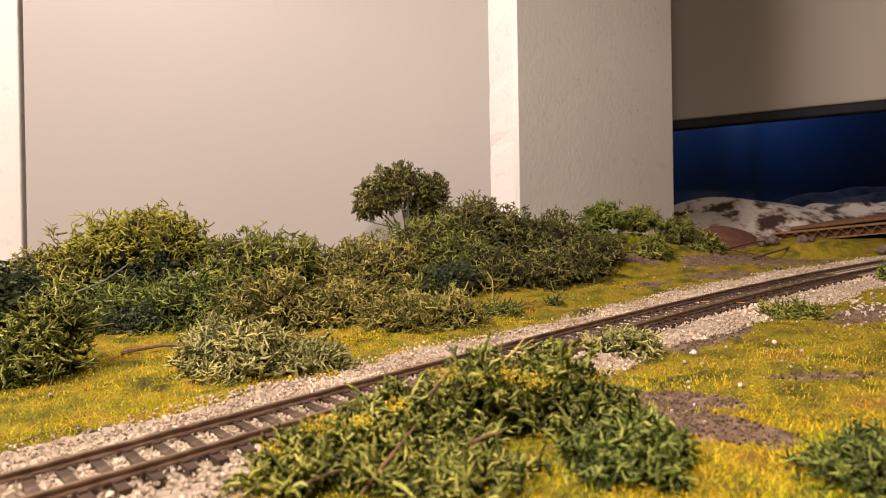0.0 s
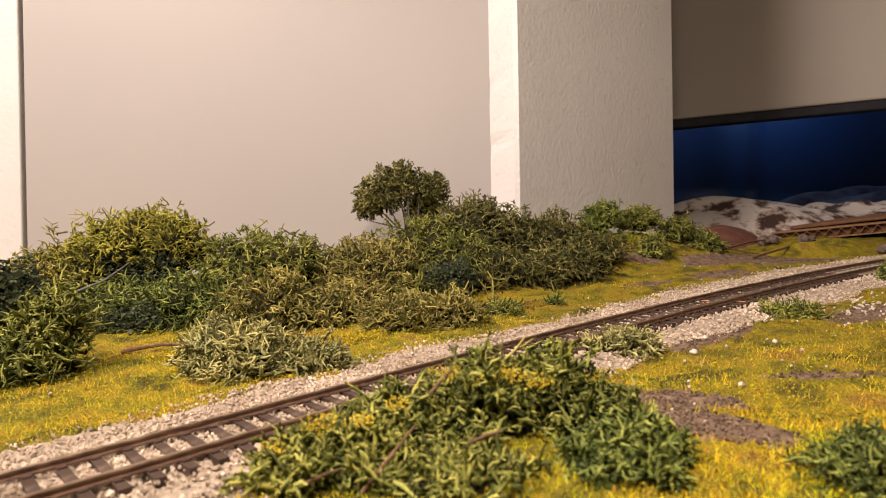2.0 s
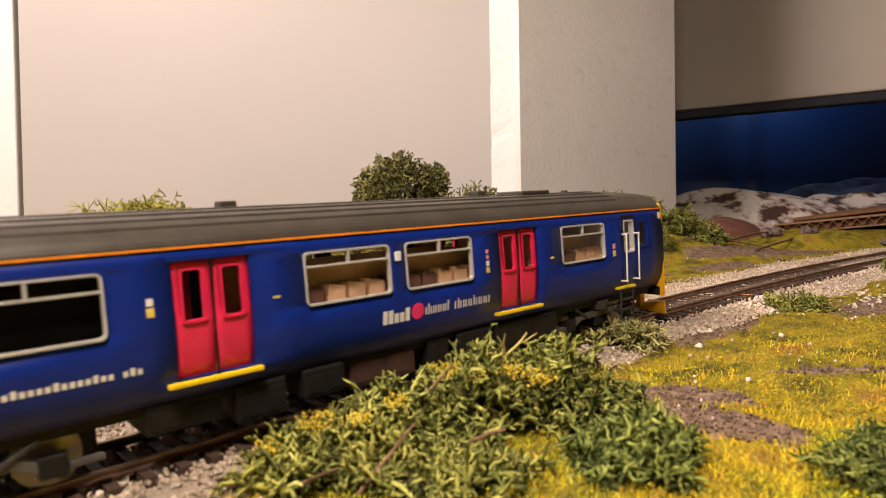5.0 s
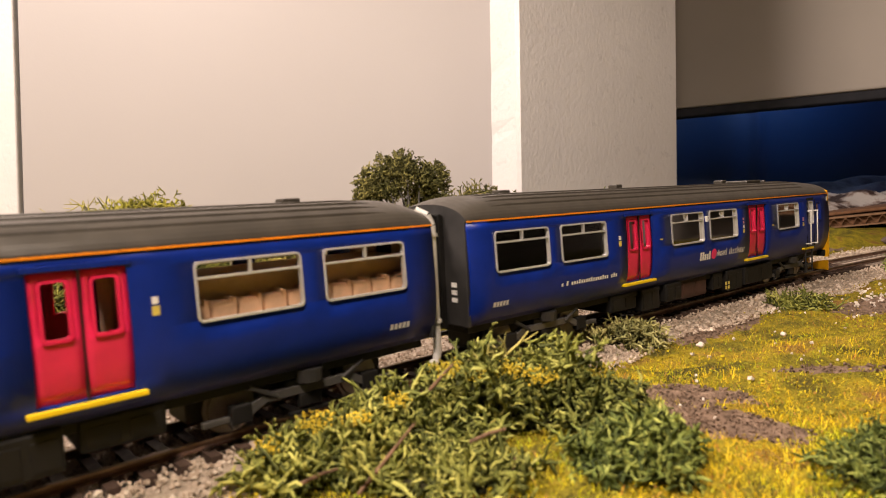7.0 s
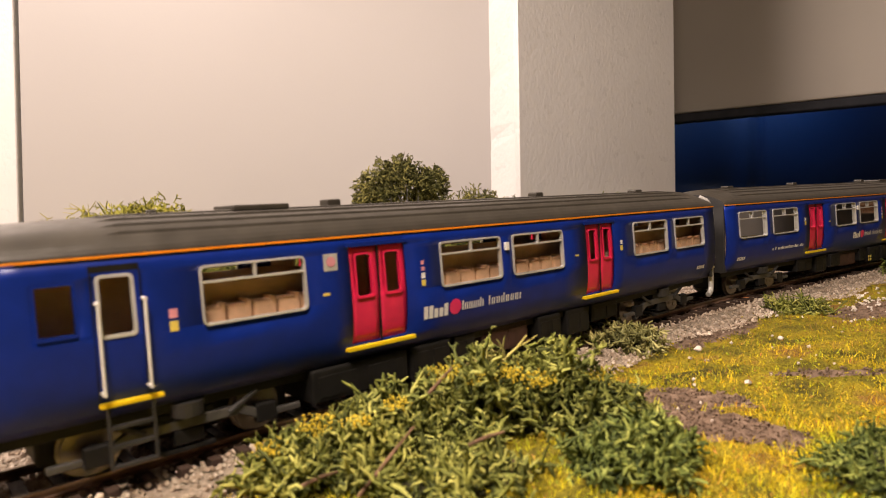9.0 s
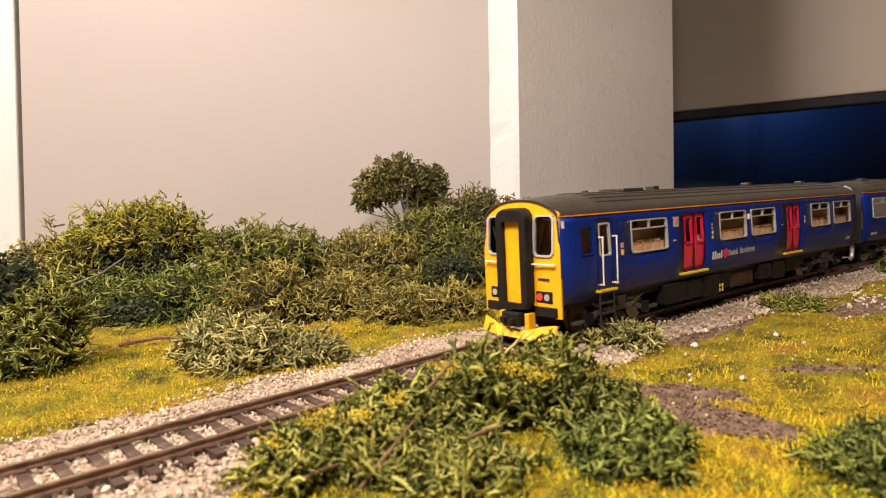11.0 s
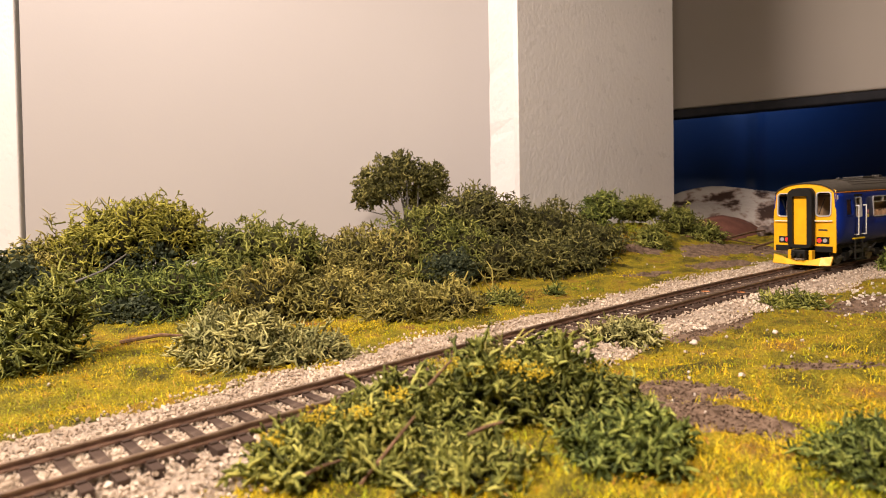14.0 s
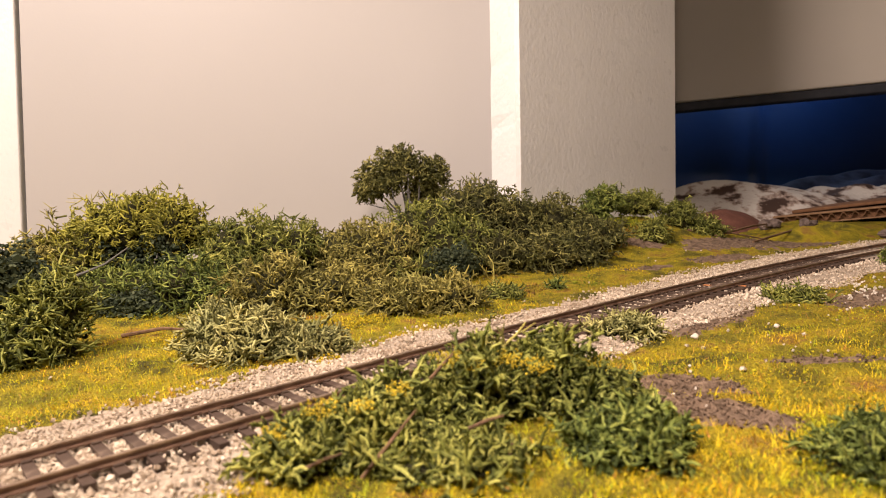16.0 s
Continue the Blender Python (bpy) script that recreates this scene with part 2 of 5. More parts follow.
STEP = 0.002
LINE_U = np.arange(-1.3, 1.8, STEP)
_h = np.array([heading(u + STEP / 2) for u in LINE_U])
LINE_X = np.concatenate([[0], np.cumsum(np.cos(_h) * STEP)[:-1]])
LINE_Y = np.concatenate([[0], np.cumsum(np.sin(_h) * STEP)[:-1]])
_i = int(np.argmin(abs(LINE_U)))
LINE_X, LINE_Y = LINE_X - LINE_X[_i] + START[0], LINE_Y - LINE_Y[_i] + START[1]


def on_line(u, off=0.0, z=0.0):
    """The point at u metres along the line and off metres to the right of it."""
    x, y, a = float(np.interp(u, LINE_U, LINE_X)), float(np.interp(u, LINE_U, LINE_Y)), heading(u)
    return Vector((x + off * math.sin(a), y - off * math.cos(a), z))


NEAR_U = np.arange(-0.5, 1.0, 0.01)
NEAR_P = np.array([on_line(u)[:2] for u in NEAR_U])
NEAR_N = np.array([(math.sin(heading(u)), -math.cos(heading(u))) for u in NEAR_U])


def beside(xy):
    """Signed distance of points to the right of the line."""
    xy = np.atleast_2d(xy)
    out = np.empty(len(xy))
    for i in range(0, len(xy), 4000):
        q = xy[i:i + 4000]
        d = q[:, None, :] - NEAR_P[None]
        j = np.argmin((d ** 2).sum(2), 1)
        out[i:i + 4000] = (d[np.arange(len(q)), j] * NEAR_N[j]).sum(1)
    return out


def bumps(x, y, seed=0.0):
    """Soft unevenness, about -1 to 1."""
    return (np.sin(37 * x + 11 * y + seed) + np.sin(-23 * x + 41 * y + 1.7 + seed) + 0.6 * np.sin(83 * x + 61 * y + 2.1 * seed) + 0.5 * np.sin(71 * x - 97 * y + seed)) / 3.1


BANKS = (  # x, y, reach in x, reach in y, height
    (0.165, 0.545, 0.075, 0.06, 0.022),
    (0.05, 0.50, 0.12, 0.07, 0.020),
    (-0.16, 0.44, 0.12, 0.08, 0.018),
    (0.02, 0.135, 0.06, 0.035, 0.004),
    (0.36, 0.63, 0.07, 0.06, 0.010),
    (0.14, 0.20, 0.06, 0.05, 0.003),
)


def ground_height(x, y):
    x, y = np.asarray(x, float), np.asarray(y, float)
    z = -0.0062 + 0.0011 * bumps(x, y) + 0.0006 * bumps(x * 3.1, y * 3.1, 2.0)
    for bx, by, rx, ry, h in BANKS:
        z = z + h * np.exp(-((x - bx) / rx) ** 2 - ((y - by) / ry) ** 2)
    d = np.abs(beside(np.stack([x.ravel(), y.ravel()], 1))).reshape(x.shape)
    k = np.clip((d - 0.019) / 0.012, 0, 1)
    k = k * k * (3 - 2 * k)
    return -0.0039 * (1 - k) + z * k


# ---- the room round the layout ----
def slab(name, lo, hi, material, label, bevel=0.0, kind="structure", category="wall", at=None):
    ob = part(name, box(lo, hi, bevel), material)
    if at:
        ob.matrix_basis = at
    return tagged(ob, label, category, kind=kind)


slab("floor", (-2.2, -2.4, -0.90), (2.2, 2.2, -0.82), ROOM_FLOOR, "brown wooden floor of the room", category="floor")
slab("ceiling", (-2.2, -2.4, 1.80), (2.2, 2.2, 1.88), ROOM, "pale plastered ceiling of the room", category="ceiling")
slab("wall_south", (-2.2, -2.48, -0.82), (2.2, -2.4, 1.80), ROOM, "pale plastered room wall")
slab("wall_west", (-2.28, -2.4, -0.82), (-2.2, 2.2, 1.80), ROOM, "pale plastered room wall")
slab("wall_east", (2.2, -2.4, -0.82), (2.28, 2.2, 1.80), ROOM, "pale plastered room wall")
slab("wall_north", (-2.2, 2.2, -0.82), (2.2, 2.28, 1.80), ROOM, "pale plastered room wall")

# the smooth white board behind the scenery, with a soft bend towards its end
def back_board():
    pts = [(-0.4065, 0.6145), (0.088, 0.6205)]
    verts, faces = [], []
    for back in (0, 1):
        for x, y in pts:
            for z in (-0.12, 1.2):
                verts.append((x + 0.004 * back, y + 0.012 * back, z))
    n = len(pts)
    for i in range(n - 1):
        a = 2 * i
        faces.append((a, a + 2, a + 3, a + 1))
        b = 2 * n + a
        faces.append((b, b + 1, b + 3, b + 2))
        faces.append((a + 1, a + 3, b + 3, b + 1))
        faces.append((a, b, b + 2, a + 2))
    faces.append((0, 1, 2 * n + 1, 2 * n))
    faces.append((2 * n - 2, 4 * n - 2, 4 * n - 1, 2 * n - 1))
    ob = mesh_object("backdrop_board", verts, faces, BOARD_WHITE, smooth=False)
    return tagged(ob, "smooth off-white board standing behind the scenery", "backdrop", kind="structure")


back_board()


def foam_slab(name, size, at, label, seed):
    """A sheet of polystyrene stood on end, with cut edges that are a little ragged."""
    rng = np.random.default_rng(seed)
    w, d, h = size
    bm = bmesh.new()
    nz = 90
    ring = [(0.003, 0.0), (w - 0.0008, 0.0), (w, 0.0008), (w, d - 0.003), (w - 0.003, d), (0.003, d), (0.0, d - 0.003), (0.0, 0.003)]
    rows = []
    nick = {int(i): rng.uniform(0.4, 1) for i in rng.integers(4, nz - 4, 14)}
    for k in range(nz + 1):
        row = []
        for j, (x, y) in enumerate(ring):
            r = rng.normal(0, 0.0001) if j in (5, 6) else 0.0
            cut = 0.0018 * nick.get(k, 0) if j == 6 else 0
            row.append(bm.verts.new((x + r + cut, y, h * k / nz)))
        rows.append(row)
    for a, b in zip(rows, rows[1:]):
        for j in range(8):
            bm.faces.new((a[j], a[(j + 1) % 8], b[(j + 1) % 8], b[j]))
    bm.faces.new(rows[-1])
    bm.faces.new(rows[0][::-1])
    ob = part(name, bm, POLYSTYRENE, smooth=False)
    ob.matrix_basis = at
    return tagged(ob, label, "foam block")


foam_slab("polystyrene_post", (0.2165, 0.040, 1.0), pose(0.0645, 0.547, -0.06, 0, 0, 33.5), "white polystyrene slab standing upright with ragged edges", 3)
foam_slab("polystyrene_block", (0.22, 0.024, 1.0), pose(-0.6282, 0.5913, -0.06, 0, 0, 5.0), "bright white polystyrene slab beside the board", 5)

# the grey board that hangs over the dark gap; a near-black strip paints its shaded lower edge
HANG = Matrix.Translation((0.30, 1.035, 0.243)) @ pose(0, 0, 0, 0, 0, -26.9)
slab("hanging_board", (0, 0, 0), (1.4, 0.02, 0.95), BOARD_GREY, "grey-beige painted board hanging above the dark gap", 0.003, category="board", at=HANG)
slab("board_edge", (0, 0.002, -0.014), (1.4, 0.022, -0.0005), EDGE_SHADE, "strip under the hanging board, coloured dark as its edge in shade", 0.002, category="trim", at=HANG)


def blue_sheet():
    xs = np.linspace(0.2, 1.9, 260)
    fold = 0.012 * np.sin(xs * 9) + 0.02 * np.exp(-((xs - 0.62) / 0.05) ** 2) + 0.016 * np.exp(-((xs - 0.675) / 0.014) ** 2)
    verts, faces = [], []
    for k, z in enumerate((-0.2, 0.2, 0.55)):
        for x, f_ in zip(xs, fold):
            verts.append((x, 1.42 - 0.12 * (x - 0.2) - f_ * (0.4 + 0.6 * k / 2), z))
    n = len(xs)
    for k in range(2):
        for i in range(n - 1):
            faces.append((k * n + i, k * n + i + 1, (k + 1) * n + i + 1, (k + 1) * n + i))
    ob = mesh_object("blue_sheet", verts, faces, BLUE_SHEET, smooth=True)
    ob.modifiers.new("thickness", "SOLIDIFY").thickness = 0.003
    return tagged(ob, "dark blue plastic sheet hanging behind the far scenery", "sheet")


blue_sheet()


# ---- the ground ----
def dirt_mask(x, y):
    """Where bare earth shows: above 0."""
    patches = ((0.060, 0.166, 0.018, 0.009, -0.3), (0.060, 0.145, 0.017, 0.010, -0.6), (0.113, 0.180, 0.022, 0.003, -0.1), (0.215, 0.285, 0.05, 0.020, 0.4), (0.19, 0.43, 0.03, 0.009, 0.3), (0.30, 0.53, 0.10, 0.028, 0.6), (0.22, 0.485, 0.05, 0.016, 0.5), (0.33, 0.44, 0.06, 0.02, 0.6), (0.15, 0.47, 0.02, 0.010, 0.3), (0.13, 0.40, 0.02, 0.005, 0.4), (0.105, 0.245, 0.03, 0.008, 0.7))
    x, y = np.asarray(x, float), np.asarray(y, float)
    best = np.full(x.shape, -9.0)
    for px, py, rx, ry, a in patches:
        c, s = math.cos(a), math.sin(a)
        u, v = (x - px) * c + (y - py) * s, -(x - px) * s + (y - py) * c
        best = np.maximum(best, 1 - (u / rx) ** 2 - (v / ry) ** 2)
    return best + 0.45 * bumps(x * 4, y * 4, 3.0) + 0.25 * bumps(x * 11, y * 11, 1.0)


def ground():
    xs = np.concatenate([np.linspace(-1.0, -0.32, 24), np.linspace(-0.315, 0.46, 240), np.linspace(0.47, 1.5, 40)])
    ys = np.concatenate([np.linspace(-0.5, 0.055, 22), np.linspace(0.06, 0.70, 230), np.linspace(0.71, 1.5, 40)])
    X, Y = np.meshgrid(xs, ys)
    Z = ground_height(X, Y) + 0.0004 * np.random.default_rng(4).normal(size=X.shape)
    verts = np.stack([X.ravel(), Y.ravel(), Z.ravel()], 1)
    n = len(xs)
    i = (np.arange(len(ys) - 1)[:, None] * n + np.arange(n - 1)[None]).ravel()
    faces = np.stack([i, i + 1, i + n + 1, i + n], 1)
    ob = mesh_object("ground", verts, faces, [TURF, EARTH, BALLAST_BED], smooth=True)
    c = verts[faces].mean(1)
    side = beside(c[:, :2])
    dirt = dirt_mask(c[:, 0], c[:, 1])
    index = np.where(dirt > 0, 1, 0)
    index = np.where((side > -0.046 - 0.006 * bumps(c[:, 0] * 3, c[:, 1] * 3)) & (side < 0.031 + 0.003 * bumps(c[:, 0] * 3, c[:, 1] * 3)), 2, index)
    ob.data.polygons.foreach_set("material_index", index.astype(np.int32))
    lay(ob)
    return tagged(ob, "layout ground with mossy turf, bare earth and grit", "ground", kind="structure")


ground()
base = part("baseboard", box((-1.0, -0.5, -0.10), (1.5, 1.5, -0.022)), PLYWOOD)
tagged(lay(base), "plywood baseboard under the layout", "baseboard", kind="structure")


# ---- fine stuff: stones and fibres ----
CUBE_V = np.array([(a, b, c) for a in (-1, 1) for b in (-1, 1) for c in (-1, 1)], float) * 0.58
CUBE_F = np.array([(0, 1, 3, 2), (4, 6, 7, 5), (0, 4, 5, 1), (2, 3, 7, 6), (0, 2, 6, 4), (1, 5, 7, 3)])


def turns(rng, n):
    q = rng.normal(size=(n, 4))
    q /= np.linalg.norm(q, axis=1)[:, None]
    w, x, y, z = q.T
    return np.stack([np.stack([1 - 2 * (y * y + z * z), 2 * (x * y - w * z), 2 * (x * z + w * y)], 1), np.stack([2 * (x * y + w * z), 1 - 2 * (x * x + z * z), 2 * (y * z - w * x)], 1), np.stack([2 * (x * z - w * y), 2 * (y * z + w * x), 1 - 2 * (x * x + y * y)], 1)], 1)


def stones(name, pts, size, material, label, seed):
    rng = np.random.default_rng(seed)
    n = len(pts)
    s = size * rng.lognormal(0, 0.28, (n, 1, 1)) * rng.uniform(0.75, 1.25, (n, 1, 3))
    v = (CUBE_V[None] * (1 + rng.uniform(-0.35, 0.35, (n, 8, 3)))) * s
    v = np.einsum("nij,nkj->nki", turns(rng, n), v) + pts[:, None, :]
    f = (np.arange(n)[:, None, None] * 8 + CUBE_F[None]).reshape(-1, 4)
    ob = mesh_object(name, v.reshape(-1, 3), f, material)
    lay(ob)
    return tagged(ob, label, "gravel", kind="stuff")


def ballast():
    rng = np.random.default_rng(11)
    n = 39000
    u = -0.17 + 0.78 * rng.random(n) ** 1.4
    off = np.where(rng.random(n) < 0.74, rng.uniform(-0.052, 0.034, n), rng.uniform(-0.0085, 0.0085, n))
    off *= 1 + 0.10 * np.sin(u * 61) * (np.abs(off) > 0.02)
    keep = (off > -0.046 - 0.006 * np.sin(u * 47) * np.sin(u * 19) + 0.008 * rng.normal(size=n).clip(-1, 1) ** 3)
    u, off = u[keep], off[keep]
    n = len(u)
    pts = np.array([on_line(a, b) for a, b in zip(u, off)])
    pts[:, 2] = ground_height(pts[:, 0], pts[:, 1]) + 0.0004 + 0.0006 * rng.random(n)
    inside = np.abs(off) < 0.0155
    pts[inside, 2] = -0.0034 + 0.0007 * rng.random(inside.sum())
    stones("ballast", pts, 0.00047, BALLAST, "pale grey-pink granite ballast along the track", 12)


ballast()


def scattered_chips():
    rng = np.random.default_rng(21)
    pts = np.concatenate([
        np.stack([rng.normal(0.215, 0.045, 260), rng.normal(0.285, 0.03, 260)], 1),
        np.stack([rng.uniform(0.05, 0.30, 130), rng.uniform(0.14, 0.32, 130)], 1),
        np.stack([rng.uniform(-0.2, 0.2, 90), rng.uniform(0.2, 0.5, 90)], 1)])
    pts = pts[np.abs(beside(pts)) > 0.022]
    z = ground_height(pts[:, 0], pts[:, 1]) + 0.0006
    stones("stone_chips", np.c_[pts, z], 0.0006, CHIP, "white stone chips scattered on the turf", 22)


scattered_chips()


def grass():
    rng = np.random.default_rng(31)
    n = 260000
    y = 0.075 + 0.55 * rng.random(n) ** 2.0
    x = rng.uniform(-0.80, 0.78, n) * (y + 0.03)
    side, dirt = beside(np.stack([x, y], 1)), dirt_mask(x, y)
    side = np.where(side > 0, side - 0.031, -side - 0.046)
    lush = bumps(x * 2.2, y * 2.2, 5.0)
    keep = (side > 0.004 * bumps(x * 3, y * 3)) & (dirt < -0.05 + 0.5 * rng.random(n) ** 3) & (rng.random(n) < (0.74 + 0.4 * lush) * np.clip((0.60 - y) / 0.22, 0.12, 1) * np.where((x > 0.11) & (y > 0.36), 0.55, 1.0))
    x, y = x[keep], y[keep]
    n = len(x)
    z = ground_height(x, y) - 0.0003
    a, lean = rng.uniform(0, 2 * math.pi, n), rng.uniform(0.25, 1.4, n)
    h = 0.0016 * rng.lognormal(0, 0.35, n)
    w = 0.00007 + 0.00004 * rng.random(n)
    root = np.stack([x, y, z], 1)
    b = a + rng.normal(0, 1.0, n) + math.pi / 2
    across = np.stack([np.cos(b), np.sin(b), 0 * b], 1) * w[:, None]
    tip = root + np.stack([np.cos(a) * np.sin(lean), np.sin(a) * np.sin(lean), np.cos(lean)], 1) * h[:, None]
    mid = (root + tip) / 2 + np.array([0, 0, 1]) * (h * 0.12)[:, None]
    v = np.stack([root - across, root + across, mid + across * 0.8, mid - across * 0.8, tip], 1).reshape(-1, 3)
    i = np.arange(n) * 5
    faces = np.stack([i, i + 1, i + 2, i + 3], 1).tolist() + np.stack([i + 3, i + 2, i + 4], 1).tolist()
    ob = mesh_object("grass", v, faces, [GRASS, MOSS])
    mossy = (x > 0.045) & (y + 0.05 * bumps(x * 3, y * 3, 4.0) + 0.03 * rng.normal(size=n) > 0.190 + 0.20 * np.clip(0.14 - x, 0, 0.2))
    ob.data.polygons.foreach_set("material_index", np.concatenate([mossy, mossy]).astype(np.int32))
    lay(ob)
    tagged(ob, "yellow-green static grass fibres in uneven patches", "grass", kind="stuff")


grass()


def scatter():
    """Crumbled flock over the turf and clods over the bare earth."""
    rng = np.random.default_rng(41)
    n = 60000
    y = 0.08 + 0.46 * rng.random(n) ** 1.8
    x = rng.uniform(-0.80, 0.78, n) * (y + 0.03)
    side, dirt = beside(np.stack([x, y], 1)), dirt_mask(x, y)
    off = np.where(side > 0, side - 0.031, -side - 0.046)
    blot = bumps(x * 5, y * 5, 7.0) + 0.6 * bumps(x * 13, y * 13, 2.0)
    green = (off > -0.003) & (dirt < 0.1) & (blot > 0.25 - 0.5 * rng.random(n))
    earth = (off > -0.002) & (dirt > -0.02)
    p = np.stack([x, y, ground_height(x, y) + 0.0005], 1)
    ob = stones("flock", p[green][:9000] + np.array([0, 0, 0.0006]), 0.00026, FLOCK, "yellow, green and rusty flock scattered on the turf", 42)
    ob["category"] = "flock"
    ob = stones("earth_clods", p[earth][:7000], 0.00040, EARTH, "dark crumbled clods on the bare earth", 43)
    ob["category"] = "earth"


scatter()


# ---- lichen bushes ----
def tubes(P, R, sides=3):
    """Tapered tubes along the paths P (n, k, 3) with the radii R (n, k)."""
    n, k, _ = P.shape
    d = np.gradient(P, axis=1)
    d /= np.linalg.norm(d, axis=2, keepdims=True) + 1e-12
    ref = np.where(np.abs(d[..., 2:3]) > 0.8, np.array([1.0, 0, 0]), np.array([0, 0, 1.0]))
    a = np.cross(d, ref)
    a /= np.linalg.norm(a, axis=2, keepdims=True) + 1e-12
    b = np.cross(d, a)
    ang = np.arange(sides) * 2 * math.pi / sides
    V = P[:, :, None, :] + R[:, :, None, None] * (a[:, :, None, :] * np.cos(ang)[None, None, :, None] + b[:, :, None, :] * np.sin(ang)[None, None, :, None])
    base = np.arange(n)[:, None, None] * k * sides + np.arange(k - 1)[None, :, None] * sides
    j, j2 = np.arange(sides)[None, None], (np.arange(sides)[None, None] + 1) % sides
    F = np.stack([base + j, base + j2, base + sides + j2, base + sides + j], 3).reshape(-1, 4)
    return V.reshape(-1, 3), F


def wander(rng, start, way, length, k, curl):
    """Crooked paths from the starts along the ways."""
    P = [start]
    d = way / (np.linalg.norm(way, axis=1, keepdims=True) + 1e-12)
    for _ in range(k - 1):
        d = d + curl * rng.normal(size=d.shape)
        d /= np.linalg.norm(d, axis=1, keepdims=True) + 1e-12
        P.append(P[-1] + d * (length / (k - 1))[:, None])
    return np.stack(P, 1)


def sprigs(rng, root, way, length, thick, curl=0.55, forks=2):
    """Forked lichen sprigs: a stem, side shoots and split tips."""
    n = len(root)
    L = length * rng.uniform(0.65, 1.35, n)
    stem = wander(rng, root, way, L, 4, curl)
    R = thick * rng.uniform(0.7, 1.25, (n, 1)) * np.array([1.0, 0.95, 0.85, 0.5])[None]
    out = [tubes(stem, R)]
    for i in range(forks):
        node = rng.integers(1, 3, n)
        s = stem[np.arange(n), node]
        d = stem[np.arange(n), node + 1] - s
        d = d / (np.linalg.norm(d, axis=1, keepdims=True) + 1e-12) + 0.95 * rng.normal(size=(n, 3))
        P = wander(rng, s, d, L * rng.uniform(0.35, 0.6, n), 3, curl)
        out.append(tubes(P, thick * 0.86 * rng.uniform(0.7, 1.2, (n, 1)) * np.array([1.0, 0.9, 0.5])[None]))
        q = P[:, 1]
        d2 = (P[:, 2] - P[:, 1]) * 3.5 / length + 0.9 * rng.normal(size=(n, 3))
        P2 = wander(rng, q, d2, L * rng.uniform(0.15, 0.3, n), 2, curl * 0.6)
        out.append(tubes(P2, thick * 0.72 * np.ones((n, 1)) * np.array([1.0, 0.5])[None]))
    verts, faces, c = [], [], 0
    for v, f in out:
        verts.append(v)
        faces.append(f + c)
        c += len(v)
    return np.concatenate(verts), np.concatenate(faces)


ICO = bmesh.new()
bmesh.ops.create_icosphere(ICO, subdivisions=3, radius=1)
ICO_V = np.array([v.co[:] for v in ICO.verts])
ICO_F = np.array([[v.index for v in f.verts] for f in ICO.faces])
ICO.free()


def bush(name, label, blobs, material, count, length, thick, seed, curl=0.5, forks=2, droop=0.0, core=0.68, under=-0.55):
    """A clump of lichen over the given blobs: x, y, height over the ground, and three reaches."""
    rng = np.random.default_rng(seed)
    count = int(count * 1.32)
    vol = np.array([(b[3] * b[4] * b[5]) ** 0.667 for b in blobs])
    pick = rng.choice(len(blobs), count, p=vol / vol.sum())
    B = np.array(blobs, float)
    B[:, 2] += ground_height(B[:, 0], B[:, 1])
    d = rng.normal(size=(count * 2, 3))
    d /= np.linalg.norm(d, axis=1, keepdims=True)
    d = d[d[:, 2] > under][:count]
    pick = pick[:len(d)]
    C, S = B[pick, :3], B[pick, 3:6]
    lump = 1 + 0.16 * np.sin(d[:, 0] * 5 + pick) + 0.13 * np.sin(d[:, 1] * 6 + 2 * pick + d[:, 2] * 5)
    depth = rng.uniform(0.50, 1.0, len(d)) * lump
    root = C + S * d * depth[:, None]
    root[:, 2] = np.maximum(root[:, 2], ground_height(root[:, 0], root[:, 1]) + 0.0004)
    way = 0.75 * d + 0.8 * rng.normal(size=d.shape) + np.array([0, 0, 0.15 - droop])
    near = thick > 0.00056 and length < 0.0055
    length, thick, curl = length * (1.2 if near else 1.12), thick * (0.84 if near else 0.94), curl + 0.10
    verts, faces, c = [], [], 0
    # dark inner cores stand in for shade in the gaps of the clump
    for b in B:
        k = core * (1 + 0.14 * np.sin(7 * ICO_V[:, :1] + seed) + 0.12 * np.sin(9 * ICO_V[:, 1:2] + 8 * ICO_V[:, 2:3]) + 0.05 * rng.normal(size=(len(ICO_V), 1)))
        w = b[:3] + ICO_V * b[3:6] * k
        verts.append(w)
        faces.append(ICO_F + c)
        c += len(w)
    ob = mesh_object(name, np.concatenate(verts), np.concatenate(faces), LICHEN_CORE_SHADE, smooth=True)
    for i in range(len(B)):
        mine = pick == i
        if mine.any():
            v, f = sprigs(rng, root[mine], way[mine], length, thick, curl, forks)
            mesh_object("lichen_tuft", v, f, material, ob, smooth=True)
    lay(ob)
    return tagged(ob, label, "bush", group="lichen bushes")


